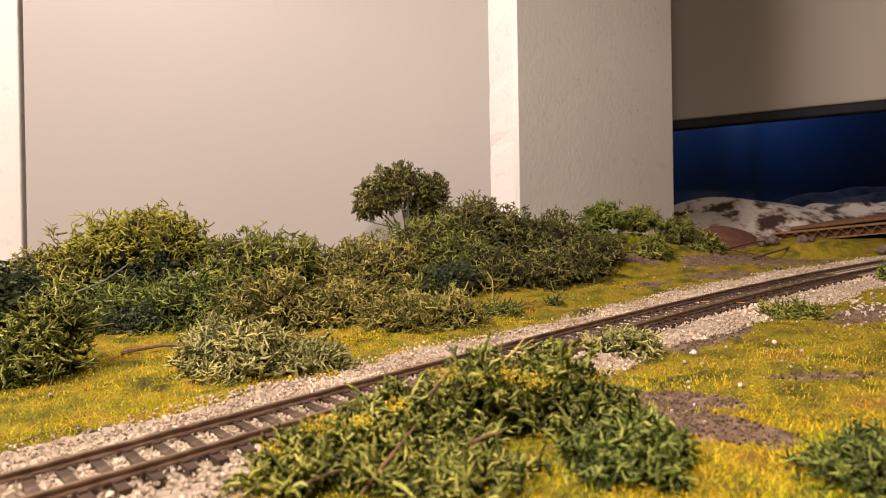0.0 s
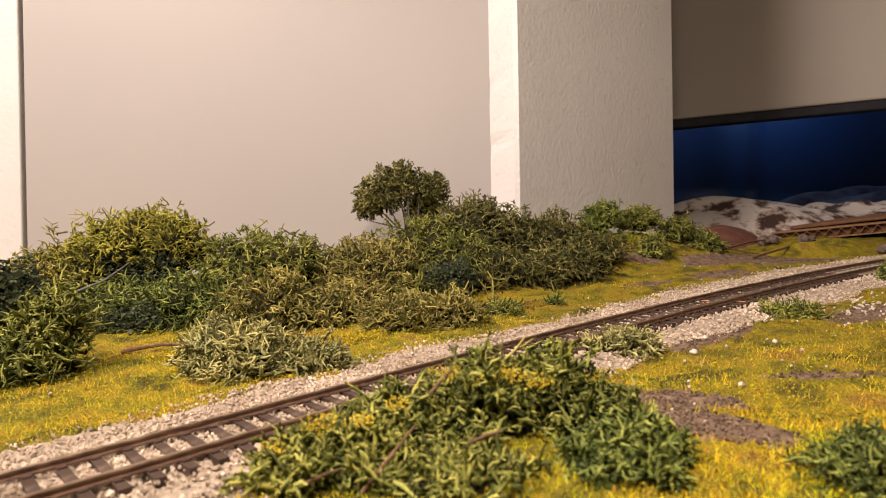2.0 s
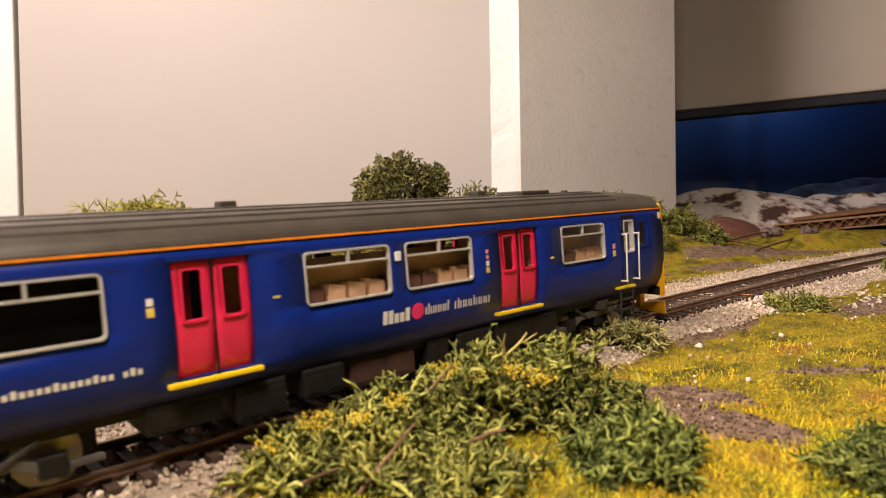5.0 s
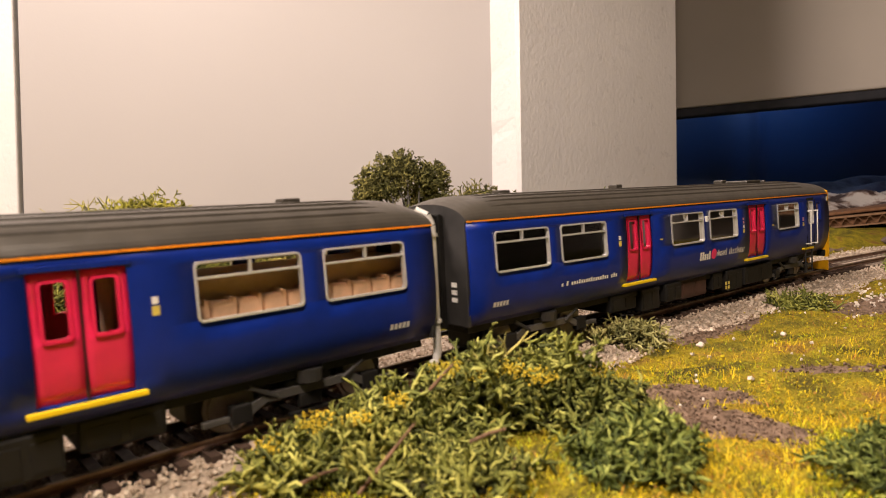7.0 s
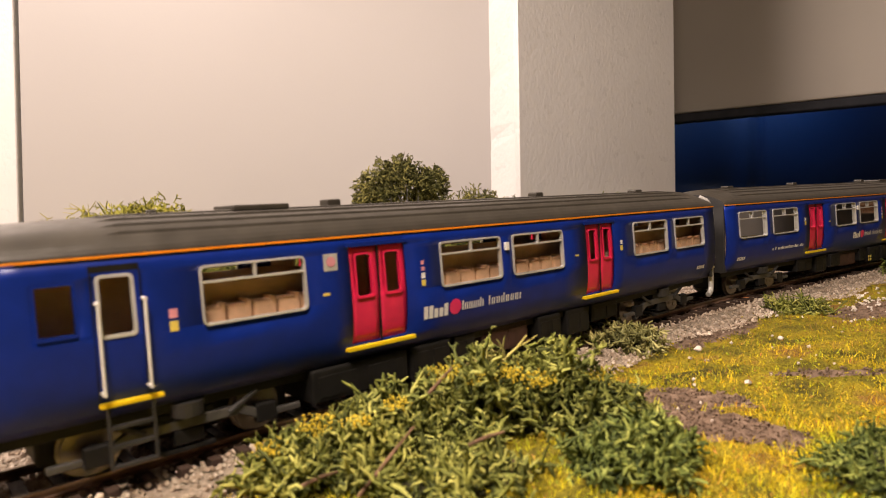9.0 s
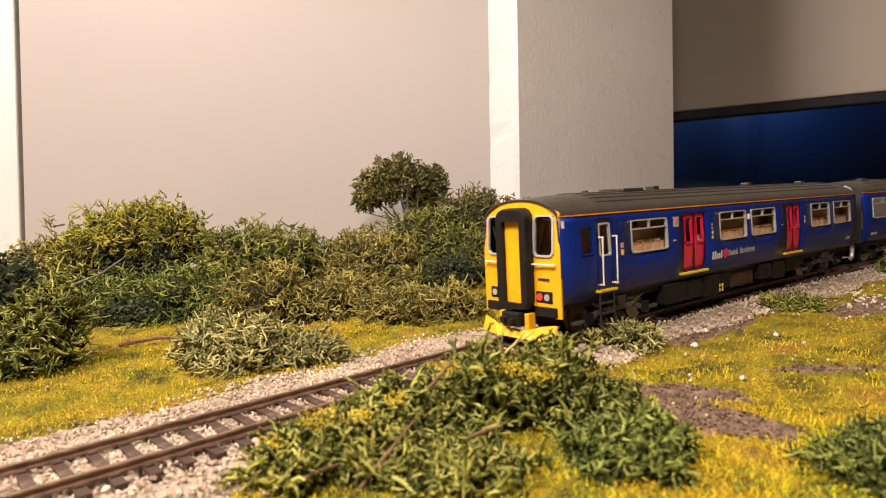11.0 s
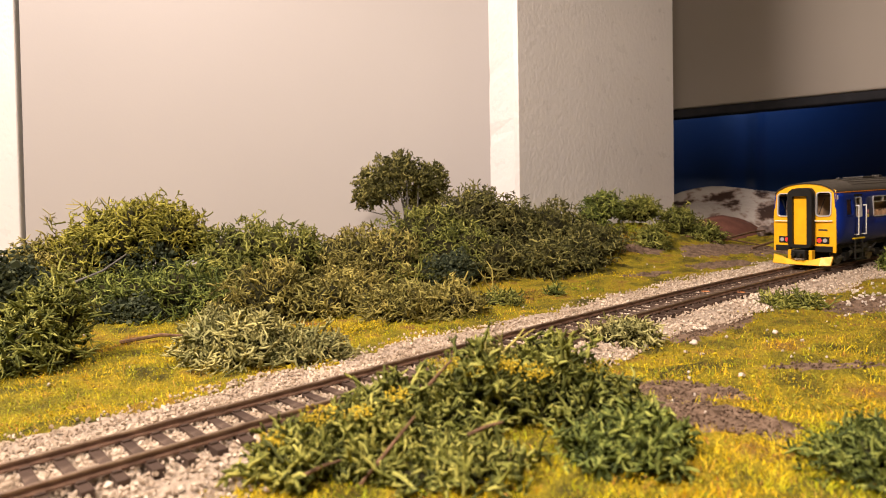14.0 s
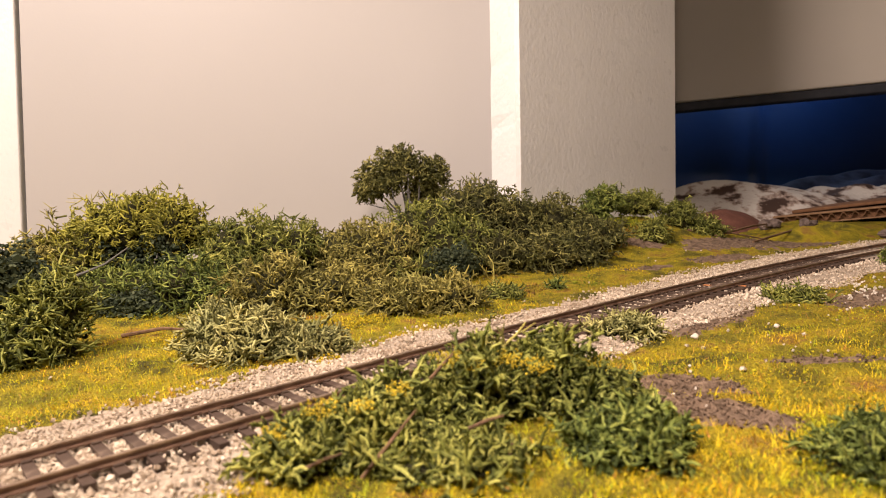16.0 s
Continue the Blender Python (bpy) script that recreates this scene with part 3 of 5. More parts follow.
def tufts(name, label, blobs, material, count, size, seed, category="bush"):
    """A clump of fine crumbly foam foliage."""
    rng = np.random.default_rng(seed)
    B = np.array(blobs, float)
    B[:, 2] += ground_height(B[:, 0], B[:, 1])
    pick = rng.integers(0, len(B), count)
    d = rng.normal(size=(count, 3))
    d /= np.linalg.norm(d, axis=1, keepdims=True)
    p = B[pick, :3] + B[pick, 3:6] * d * (rng.uniform(0.55, 1.08, count) * (1 + 0.2 * np.sin(6 * d[:, 0] + pick) + 0.15 * np.sin(8 * d[:, 1])))[:, None]
    s = size * rng.lognormal(0, 0.4, (count, 1, 1))
    v = np.einsum("nij,nkj->nki", turns(rng, count), CUBE_V[None] * (1 + rng.uniform(-0.6, 0.6, (count, 8, 3))) * s) + p[:, None, :]
    f = (np.arange(count)[:, None, None] * 8 + CUBE_F[None]).reshape(-1, 4)
    ob = mesh_object(name, v.reshape(-1, 3), f, material)
    lay(ob)
    return tagged(ob, label, category, group="foam bushes")


# behind the track, along the board
bush("lichen_bush", "tall yellow-green lichen bush with twiggy top", [(-0.192, 0.395, 0.031, 0.034, 0.030, 0.022), (-0.214, 0.385, 0.022, 0.028, 0.026, 0.018), (-0.168, 0.40, 0.026, 0.022, 0.026, 0.022)], LICHEN_YELLOWGREEN, 1500, 0.0068, 0.00058, 101, droop=0.1)
bush("lichen_bush", "olive lichen bush with dry twigs", [(-0.242, 0.385, 0.018, 0.026, 0.025, 0.018), (-0.225, 0.375, 0.010, 0.03, 0.025, 0.018)], LICHEN_OLIVE, 950, 0.0075, 0.00058, 102)
bush("lichen_bush", "dark green lichen bush in the shade", [(-0.185, 0.352, 0.004, 0.04, 0.025, 0.015), (-0.145, 0.345, 0.004, 0.03, 0.028, 0.018), (-0.120, 0.335, 0.002, 0.022, 0.022, 0.014)], LICHEN_FRESH, 1150, 0.0068, 0.00055, 103)
bush("lichen_bush", "green lichen bush against the board", [(-0.128, 0.40, 0.012, 0.028, 0.028, 0.022), (-0.10, 0.40, 0.012, 0.03, 0.03, 0.020), (-0.128, 0.37, 0.0, 0.03, 0.025, 0.02)], LICHEN_GREEN, 1500, 0.0068, 0.00055, 104)
bush("lichen_bush", "dull olive lichen bush against the board", [(-0.062, 0.415, 0.010, 0.032, 0.03, 0.018), (-0.035, 0.41, 0.009, 0.03, 0.03, 0.018), (-0.06, 0.385, -0.002, 0.03, 0.025, 0.018)], LICHEN_OLIVE, 1250, 0.0068, 0.00055, 105)
bush("lichen_bush", "dark green lichen bush below the tree", [(-0.012, 0.44, 0.020, 0.030, 0.03, 0.020), (0.012, 0.42, 0.012, 0.032, 0.028, 0.020), (-0.02, 0.395, 0.0, 0.03, 0.02, 0.016)], LICHEN_GREEN, 1300, 0.0065, 0.00052, 106)
bush("lichen_bush", "broad dark olive lichen bush", [(0.024, 0.455, 0.027, 0.026, 0.03, 0.022), (0.050, 0.46, 0.014, 0.03, 0.03, 0.022), (0.03, 0.415, 0.004, 0.034, 0.026, 0.022)], LICHEN_DARK, 1700, 0.0065, 0.00052, 107)
bush("lichen_bush", "dark olive lichen bush with tangled stems", [(0.078, 0.465, 0.010, 0.030, 0.03, 0.022), (0.092, 0.432, 0.002, 0.022, 0.024, 0.020), (0.066, 0.418, 0.002, 0.03, 0.024, 0.02), (0.110, 0.46, 0.006, 0.020, 0.024, 0.014)], LICHEN_DARK, 1900, 0.0068, 0.00055, 108)

# beside the track on its far side
bush("lichen_bush", "pale green lichen clump beside the ballast", [(-0.074, 0.232, 0.002, 0.022, 0.016, 0.013), (-0.051, 0.230, 0.000, 0.019, 0.013, 0.009), (-0.088, 0.242, 0.003, 0.013, 0.016, 0.012)], LICHEN_PALE, 950, 0.0060, 0.00055, 111, under=-0.2)
bush("lichen_bush", "tangled tan-olive lichen clump", [(-0.088, 0.320, 0.008, 0.024, 0.02, 0.018), (-0.062, 0.318, 0.004, 0.022, 0.018, 0.014), (-0.045, 0.335, 0.004, 0.020, 0.018, 0.012)], LICHEN_OLIVE, 950, 0.0070, 0.00055, 112)
bush("lichen_bush", "low olive lichen clump at the edge of the ballast", [(-0.020, 0.298, 0.003, 0.018, 0.014, 0.013), (0.002, 0.302, 0.003, 0.017, 0.013, 0.012)], LICHEN_OLIVE, 850, 0.0058, 0.00048, 113)
bush("lichen_bush", "loose olive lichen clump on the turf", [(-0.157, 0.236, 0.002, 0.018, 0.018, 0.017), (-0.155, 0.246, 0.017, 0.013, 0.015, 0.014), (-0.172, 0.226, 0.001, 0.016, 0.016, 0.014)], LICHEN_GREEN, 760, 0.0072, 0.0006, 114)
bush("lichen_bush", "small green lichen tuft on the turf", [(0.030, 0.325, 0.001, 0.011, 0.009, 0.005)], LICHEN_GREEN, 130, 0.005, 0.0005, 115)
bush("lichen_bush", "tiny dark green lichen tuft", [(0.060, 0.345, 0.000, 0.004, 0.004, 0.004)], LICHEN_FRESH, 36, 0.005, 0.00045, 116)
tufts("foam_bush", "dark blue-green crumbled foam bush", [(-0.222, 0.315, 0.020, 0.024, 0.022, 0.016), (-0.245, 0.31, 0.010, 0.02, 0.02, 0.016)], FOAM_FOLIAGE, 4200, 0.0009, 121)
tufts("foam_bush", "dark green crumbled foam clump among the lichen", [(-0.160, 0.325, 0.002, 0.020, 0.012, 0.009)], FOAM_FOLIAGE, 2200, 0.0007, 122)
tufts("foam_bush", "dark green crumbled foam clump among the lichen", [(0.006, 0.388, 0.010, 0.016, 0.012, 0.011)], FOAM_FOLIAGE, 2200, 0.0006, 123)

# added clump: its dark foam stands in for the shade of the hollow
tufts("foam_bush", "dark crumbled foam added to stand for the shaded hollow of the bushes", [(-0.178, 0.378, 0.010, 0.030, 0.016, 0.018), (-0.205, 0.40, 0.010, 0.03, 0.03, 0.016)], FOAM_FOLIAGE, 3300, 0.0008, 124)

# cushions of moss on the turf
MOSS_YELLOW = lichen("cushion_moss_yellow", (0.20, 0.14, 0.012), (0.38, 0.29, 0.012), (0.55, 0.43, 0.02))
MOSS_GREEN = lichen("cushion_moss_green", (0.09, 0.11, 0.012), (0.20, 0.23, 0.018), (0.36, 0.34, 0.02))
MOSS_RUST = lichen("cushion_moss_rust", (0.12, 0.07, 0.02), (0.26, 0.15, 0.03), (0.42, 0.30, 0.03))
for spot, mat, lab in (
    ((-0.112, 0.258, -0.001, 0.008, 0.008, 0.006), MOSS_YELLOW, "yellow moss cushion beside the lichen"),
    ((-0.036, 0.276, -0.001, 0.012, 0.010, 0.005), MOSS_YELLOW, "yellow moss cushion between two clumps"),
    ((-0.045, 0.262, -0.002, 0.010, 0.008, 0.005), MOSS_YELLOW, "yellow moss cushion at the ballast"),
    ((-0.046, 0.217, -0.001, 0.010, 0.006, 0.004), MOSS_YELLOW, "low yellow moss cushion at the ballast"),
    ((0.026, 0.330, -0.001, 0.014, 0.012, 0.004), MOSS_YELLOW, "flat yellow-green moss cushion"),
    ((0.046, 0.345, -0.001, 0.012, 0.012, 0.005), MOSS_RUST, "rusty moss cushion on the turf"),
    ((0.075, 0.365, -0.001, 0.016, 0.014, 0.004), MOSS_GREEN, "bright green moss cushion near the track"),
    ((0.108, 0.400, -0.001, 0.016, 0.014, 0.004), MOSS_YELLOW, "olive-yellow moss cushion near the track"),
    ((0.140, 0.500, 0.004, 0.016, 0.012, 0.006), MOSS_GREEN, "bright green moss on the bank"),
    ((0.158, 0.495, 0.002, 0.016, 0.012, 0.006), MOSS_RUST, "rusty moss on the bank"),
    ((0.072, 0.205, -0.002, 0.010, 0.012, 0.004), MOSS_YELLOW, "loose yellow moss beside the ballast"),
):
    tufts("moss_cushion", lab, [(spot[0], spot[1], spot[2] - 0.0012, spot[3] * 1.35, spot[4] * 1.35, spot[5] * 0.85)], mat, 1500, 0.00034, int(1000 * (spot[0] + 1)), "moss")

# on the far bank beside the post
bush("lichen_bush", "green lichen bush on the bank before the post", [(0.132, 0.515, 0.017, 0.016, 0.016, 0.013), (0.122, 0.51, 0.006, 0.014, 0.014, 0.012)], LICHEN_FRESH, 480, 0.0058, 0.0005, 131)
bush("lichen_bush", "green lichen bush on top of the bank", [(0.166, 0.53, 0.010, 0.018, 0.016, 0.011)], LICHEN_GREEN, 480, 0.0058, 0.0005, 132)
bush("lichen_bush", "rounded green lichen bush on the bank", [(0.194, 0.52, 0.006, 0.014, 0.016, 0.015), (0.212, 0.512, 0.001, 0.016, 0.014, 0.011)], LICHEN_GREEN, 600, 0.0058, 0.0005, 133)
bush("lichen_bush", "low green lichen bush at the foot of the bank", [(0.160, 0.480, 0.002, 0.012, 0.011, 0.012)], LICHEN_GREEN, 280, 0.0058, 0.0005, 134)

# the near clump and the clumps beside it
bush("lichen_bush", "large green lichen clump with yellow flowers", [(0.022, 0.150, 0.001, 0.016, 0.015, 0.015), (0.006, 0.146, 0.001, 0.016, 0.014, 0.013), (-0.012, 0.140, 0.001, 0.017, 0.013, 0.009), (0.033, 0.148, -0.001, 0.011, 0.012, 0.010)], LICHEN_GREEN, 1500, 0.0049, 0.00063, 141, forks=3, under=-0.1)
bush("lichen_bush", "low green lichen clump near the track", [(-0.022, 0.130, 0.001, 0.013, 0.010, 0.007), (-0.031, 0.125, 0.001, 0.009, 0.008, 0.006)], LICHEN_GREEN, 560, 0.0046, 0.00060, 142, forks=3, under=0)
bush("lichen_bush", "dark green lichen clump on the turf", [(0.034, 0.122, 0.000, 0.010, 0.009, 0.006), (0.040, 0.127, 0.000, 0.007, 0.008, 0.006)], LICHEN_FRESH, 520, 0.0044, 0.00060, 143, forks=3, under=0)
bush("lichen_bush", "sparse green lichen clump on yellow turf", [(0.000, 0.120, -0.001, 0.018, 0.010, 0.004)], LICHEN_GREEN, 260, 0.0044, 0.00057, 144, under=0)
bush("lichen_bush", "pale lichen tuft at the ballast's edge", [(0.063, 0.226, 0.000, 0.013, 0.009, 0.005)], LICHEN_PALE, 230, 0.0052, 0.0005, 145, under=0)
bush("lichen_bush", "green lichen tuft beside the track", [(0.157, 0.283, -0.001, 0.012, 0.010, 0.004)], LICHEN_GREEN, 170, 0.0060, 0.0005, 146, under=0)
bush("lichen_bush", "green lichen tuft far along the track", [(0.272, 0.372, 0.001, 0.012, 0.012, 0.010)], LICHEN_FRESH, 190, 0.006, 0.0005, 147, under=0)
bush("lichen_bush", "dense green lichen clump in the grass", [(0.080, 0.116, 0.000, 0.012, 0.010, 0.007), (0.092, 0.112, 0.000, 0.012, 0.011, 0.007)], LICHEN_FRESH, 620, 0.0042, 0.0004, 148, forks=3, under=0)


def flowers(bush_ob, spots, seed):
    """Small yellow flock clusters on the sprigs of a bush."""
    rng = np.random.default_rng(seed)
    for x, y, z, r in spots:
        n = int(115 * (r / 0.004) ** 2)
        d = rng.normal(size=(n, 3))
        d /= np.linalg.norm(d, axis=1, keepdims=True)
        p = np.array([x, y, z]) + d * (r * np.array([1.2, 1.0, 0.6])) * rng.random((n, 1)) ** 0.5
        v = np.einsum("nij,nkj->nki", turns(rng, n), CUBE_V[None] * (1 + rng.uniform(-0.5, 0.5, (n, 8, 3))) * 0.00026) + p[:, None, :]
        f = (np.arange(n)[:, None, None] * 8 + CUBE_F[None]).reshape(-1, 4)
        mesh_object("flower_tuft", v.reshape(-1, 3), f, FLOWER, bush_ob, label="crumbly yellow flowers")


NEAR_CLUMP = [ob for ob in scene.objects if ob.get("label", "").startswith("large green lichen clump")][0]
flowers(NEAR_CLUMP, ((0.0130, 0.138, 0.0125, 0.0040), (0.0190, 0.137, 0.0110, 0.0035), (0.0345, 0.146, 0.0085, 0.0035), (-0.0005, 0.138, 0.0135, 0.0038), (-0.0105, 0.132, 0.0090, 0.0032), (0.006, 0.137, 0.0120, 0.0028)), 61)
LOW_CLUMP = [ob for ob in scene.objects if ob.get("label", "").startswith("low green lichen clump near")][0]
flowers(LOW_CLUMP, ((-0.0270, 0.127, 0.0070, 0.0040), (-0.0345, 0.123, 0.0040, 0.0034), (-0.019, 0.127, 0.0070, 0.0030)), 62)


# ---- tree ----
def tree():
    x, y = -0.036, 0.545
    z = float(ground_height(x, y))
    root = new("tree")
    root.matrix_basis = Matrix.Translation((x, y, z + 0.005))
    bm = bmesh.new()
    add_tube(bm, (0.006, 0, -0.010), (0.005, 0, 0.034), 0.0017, 7, 0.0013)
    for a, b, r in (((0.005, 0, 0.032), (0.0, 0.002, 0.060), 0.0011), ((0.005, 0, 0.030), (0.010, -0.002, 0.062), 0.0010), ((0.004, 0, 0.022), (-0.014, -0.003, 0.042), 0.0009), ((-0.014, -0.003, 0.042), (-0.028, -0.004, 0.049), 0.0006), ((0.004, 0, 0.020), (-0.008, -0.006, 0.046), 0.0009), ((0.006, 0, 0.03), (0.022, 0.001, 0.052), 0.0008), ((0.0, -0.004, 0.028), (-0.026, -0.006, 0.036), 0.0006), ((0.010, -0.010, -0.004), (0.008, -0.014, 0.060), 0.0011), ((0.013, -0.010, -0.004), (0.018, -0.014, 0.055), 0.0009), ((0.002, -0.010, 0.0), (-0.006, -0.014, 0.052), 0.0008), ((0.010, -0.011, 0.030), (-0.001, -0.014, 0.056), 0.0006)):
        add_tube(bm, a, b, r, 6, r * 0.55)
    part("trunk", bm, STEM, root, "pale grey split stems")
    rng = np.random.default_rng(77)
    blobs = np.array([(-0.004, 0, 0.064, 0.028, 0.024, 0.018), (0.014, 0, 0.060, 0.020, 0.02, 0.017), (-0.022, 0, 0.058, 0.014, 0.016, 0.016), (0.001, 0, 0.073, 0.020, 0.018, 0.012), (-0.026, -0.004, 0.047, 0.012, 0.012, 0.008), (0.028, 0.002, 0.052, 0.016, 0.012, 0.014), (-0.014, -0.006, 0.052, 0.020, 0.014, 0.011), (0.022, 0.004, 0.040, 0.016, 0.010, 0.012), (0.030, 0.0, 0.062, 0.014, 0.014, 0.012)])
    n = 2300
    pick = rng.integers(0, len(blobs), n)
    d = rng.normal(size=(n, 3))
    d /= np.linalg.norm(d, axis=1, keepdims=True)
    roots = blobs[pick, :3] + blobs[pick, 3:6] * d * rng.uniform(0.45, 1.0, (n, 1))
    v, f = sprigs(rng, roots, d + 0.8 * rng.normal(size=d.shape), 0.0062, 0.00066, 0.85)
    mesh_object("crown", v, f, LICHEN_DARK, root, label="dark green lichen crown with gaps")
    tagged(lay(root), "small tree with a round dark green crown", "tree")


tree()


def limb():
    bm = bmesh.new()
    pts = [(-0.212, 0.330, 0.008), (-0.198, 0.338, 0.015), (-0.186, 0.345, 0.020), (-0.176, 0.352, 0.028)]
    for i, (a, b) in enumerate(zip(pts, pts[1:])):
        add_tube(bm, a, b, 0.0010 - 0.0002 * i, 7, 0.0008 - 0.0002 * i)
    ob = part("fallen_branch", bm, STEM)
    tagged(lay(ob), "grey dry branch leaning in the bushes", "branch")


limb()


# ---- the track ----
SLEEPER_PITCH = 0.0066


def track():
    root = new("railway_track")
    us = np.arange(-0.62, 1.25, 0.012)
    for name, off in (("rail", -0.0086), ("rail", 0.0086)):
        for piece, (w, z0, z1), mat in ((name, (0.0009, -0.0020, -0.0004), RAIL_RUST), ("rail_head", (0.0006, -0.0005, 0.0), RAIL_HEAD)):
            prof = [(-w, z0), (-w, z0 + 0.0004), (-0.0004, z0 + 0.0007), (-0.0006, z1), (0.0006, z1), (0.0004, z0 + 0.0007), (w, z0 + 0.0004), (w, z0)] if piece == "rail" else [(-0.00065, z0), (-0.00065, -0.0001), (-0.0005, z1), (0.0005, z1), (0.00065, -0.0001), (0.00065, z0)]
            verts = [on_line(u, off + a, z) for u in us for a, z in prof]
            k = len(prof)
            faces = [(i * k + j, i * k + (j + 1) % k, (i + 1) * k + (j + 1) % k, (i + 1) * k + j) for i in range(len(us) - 1) for j in range(k)]
            made = mesh_object(piece, verts, faces, mat, root)
    bm = box((-0.0012, -0.015, -0.0042), (0.0012, 0.015, -0.0020), 0.0)
    for y in (-0.0086, 0.0086):
        add_box(bm, (-0.0009, y - 0.0021, -0.0020), (0.0009, y + 0.0021, -0.0016))
    shared = part("sleeper", bm, SLEEPER, root)
    bm = box((-0.0012, -0.015, -0.0042), (0.0012, 0.015, -0.0020), 0.0)
    dusty = part("sleeper", bm, SLEEPER_DUSTY, root)
    placed = set()
    rng = np.random.default_rng(8)
    for i in range(-70, 150):
        u = i * SLEEPER_PITCH
        m = Matrix.Translation(on_line(u)) @ pose(0, 0, 0, 0, 0, math.degrees(heading(u)) + rng.normal(0, 0.6))
        src = dusty if 0.315 < u < 0.43 else shared
        if src in placed:
            ob = new("sleeper", src.data)
            ob.parent = root
        else:
            ob = src
            placed.add(src)
        ob.matrix_basis = m
    tagged(lay(root), "model railway track with rusty rails on dark sleepers", "railway track")


# ---- far scenery ----
def hill(name, cx, cy, rx, ry, h, material, label, seed, rough=0.2, z0=-0.01, n=70):
    rng = np.random.default_rng(seed)
    xs, ys = np.linspace(-1, 1, n), np.linspace(-1, 1, n)
    X, Y = np.meshgrid(xs, ys)
    r = np.sqrt(X ** 2 + Y ** 2)
    Z = np.clip(1 - r ** 2, 0, 1) ** 1.2
    N = sum(a * np.sin(fx * X + fy * Y + p) for a, fx, fy, p in zip((0.5, 0.35, 0.25, 0.18, 0.12), rng.uniform(3, 14, 5) * rng.choice([-1, 1], 5), rng.uniform(3, 14, 5), rng.uniform(0, 6, 5)))
    Z = Z * (1 + rough * N) + 0.02 * rough * rng.normal(size=Z.shape) * (Z > 0)
    v = np.stack([(cx + rx * X).ravel(), (cy + ry * Y).ravel(), (z0 + h * Z).ravel()], 1)
    i = (np.arange(n - 1)[:, None] * n + np.arange(n - 1)[None]).ravel()
    ob = mesh_object(name, v, np.stack([i, i + 1, i + n + 1, i + n], 1), material, smooth=True)
    lay(ob)
    return tagged(ob, label, "hill")


hill("earth_mound", 0.288, 0.66, 0.062, 0.05, 0.029, EARTH_RED, "smooth red-brown painted earth mound", 1, 0.06)
hill("snowy_hill", 0.40, 0.86, 0.20, 0.11, 0.054, SNOW, "plaster hill with white snow and brown rock", 2, 0.18)
hill("snowy_hill", 0.60, 0.91, 0.20, 0.11, 0.040, SNOW, "lower plaster hill with snow and rock", 7, 0.18)
hill("crumpled_cloth", 0.80, 1.12, 0.45, 0.12, 0.058, BLUE_CLOTH, "crumpled dark blue cloth behind the snowy hills", 4, 0.18)
hill("grassy_bank", 0.325, 0.545, 0.075, 0.032, 0.014, TURF, "low grassy bank beside the track", 9, 0.25, -0.008)


def rubble(name, x, y, r, seed, label):
    rng = np.random.default_rng(seed)
    v = ICO_V * (1 + 0.22 * np.sin(5 * ICO_V[:, :1] + seed) + 0.15 * np.sin(9 * ICO_V[:, 1:2] + seed) + 0.06 * rng.normal(size=(len(ICO_V), 1)))
    v = v * np.array([1.3, 1.0, 0.8]) * r + np.array([x, y, float(ground_height(x, y)) + r * 0.5])
    ob = mesh_object(name, v, ICO_F, ROCK, smooth=False)
    lay(ob)
    tagged(ob, label, "rock", group="rocks beside the track")


rubble("rock", 0.372, 0.522, 0.0075, 1, "small brown rock beside the track")
rubble("rock", 0.402, 0.520, 0.0065, 2, "small brown rock beside the track")
rubble("rock", 0.345, 0.60, 0.006, 3, "flat grey-brown rock on the bank")
rubble("rock", 0.315, 0.61, 0.007, 5, "flat grey-brown rock on the bank")


def cardboard_bridge():
    root = new("cardboard_deck")
    bm = bmesh.new()
    add_box(bm, (0, 0, 0.0105), (0.5, 0.10, 0.0125), 0.0003)
    add_box(bm, (0, 0, 0.0), (0.5, 0.10, 0.0016), 0.0003)
    part("liner", bm, CARD_EDGE, root, "flat outer sheets of the board")
    n, verts, faces = 240, [], []
    for i in range(n + 1):
        x = 0.5 * i / n
        z = 0.006 + 0.0040 * math.sin(x * 2 * math.pi / 0.0115)
        for yy in (0.0, 0.10):
            for dz in (-0.0007, 0.0007):
                verts.append((x, yy, z + dz))
    for i in range(n):
        a, b = 4 * i, 4 * i + 4
        faces += [(a, b, b + 1, a + 1), (a + 2, a + 3, b + 3, b + 2), (a + 1, b + 1, b + 3, a + 3), (a, a + 2, b + 2, b)]
    mesh_object("fluting", verts, faces, CARDBOARD, root, label="wavy fluting in the cut edge")
    part("backing", box((0, 0.006, 0.0017), (0.5, 0.09, 0.0104)), CARDBOARD, root)
    part("upper_deck", box((0.02, 0.012, 0.0128), (0.5, 0.09, 0.0165), 0.001, pose(0, 0, 0, 0, -1.0, 0)), CARDBOARD, root)
    root.matrix_basis = Matrix.Translation((0.397, 0.760, -0.010)) @ pose(0, 0, 0, 0, -5.0, -33)
    tagged(lay(root), "brown corrugated cardboard deck raised over the ground", "cardboard deck")
    pier = part("cardboard_pier", box((0.0, 0.03, -0.030), (0.03, 0.08, 0.001), 0.001), CARDBOARD)
    pier.matrix_basis = root.matrix_basis.copy()
    tagged(pier, "dark cardboard block under the deck", "block")


cardboard_bridge()


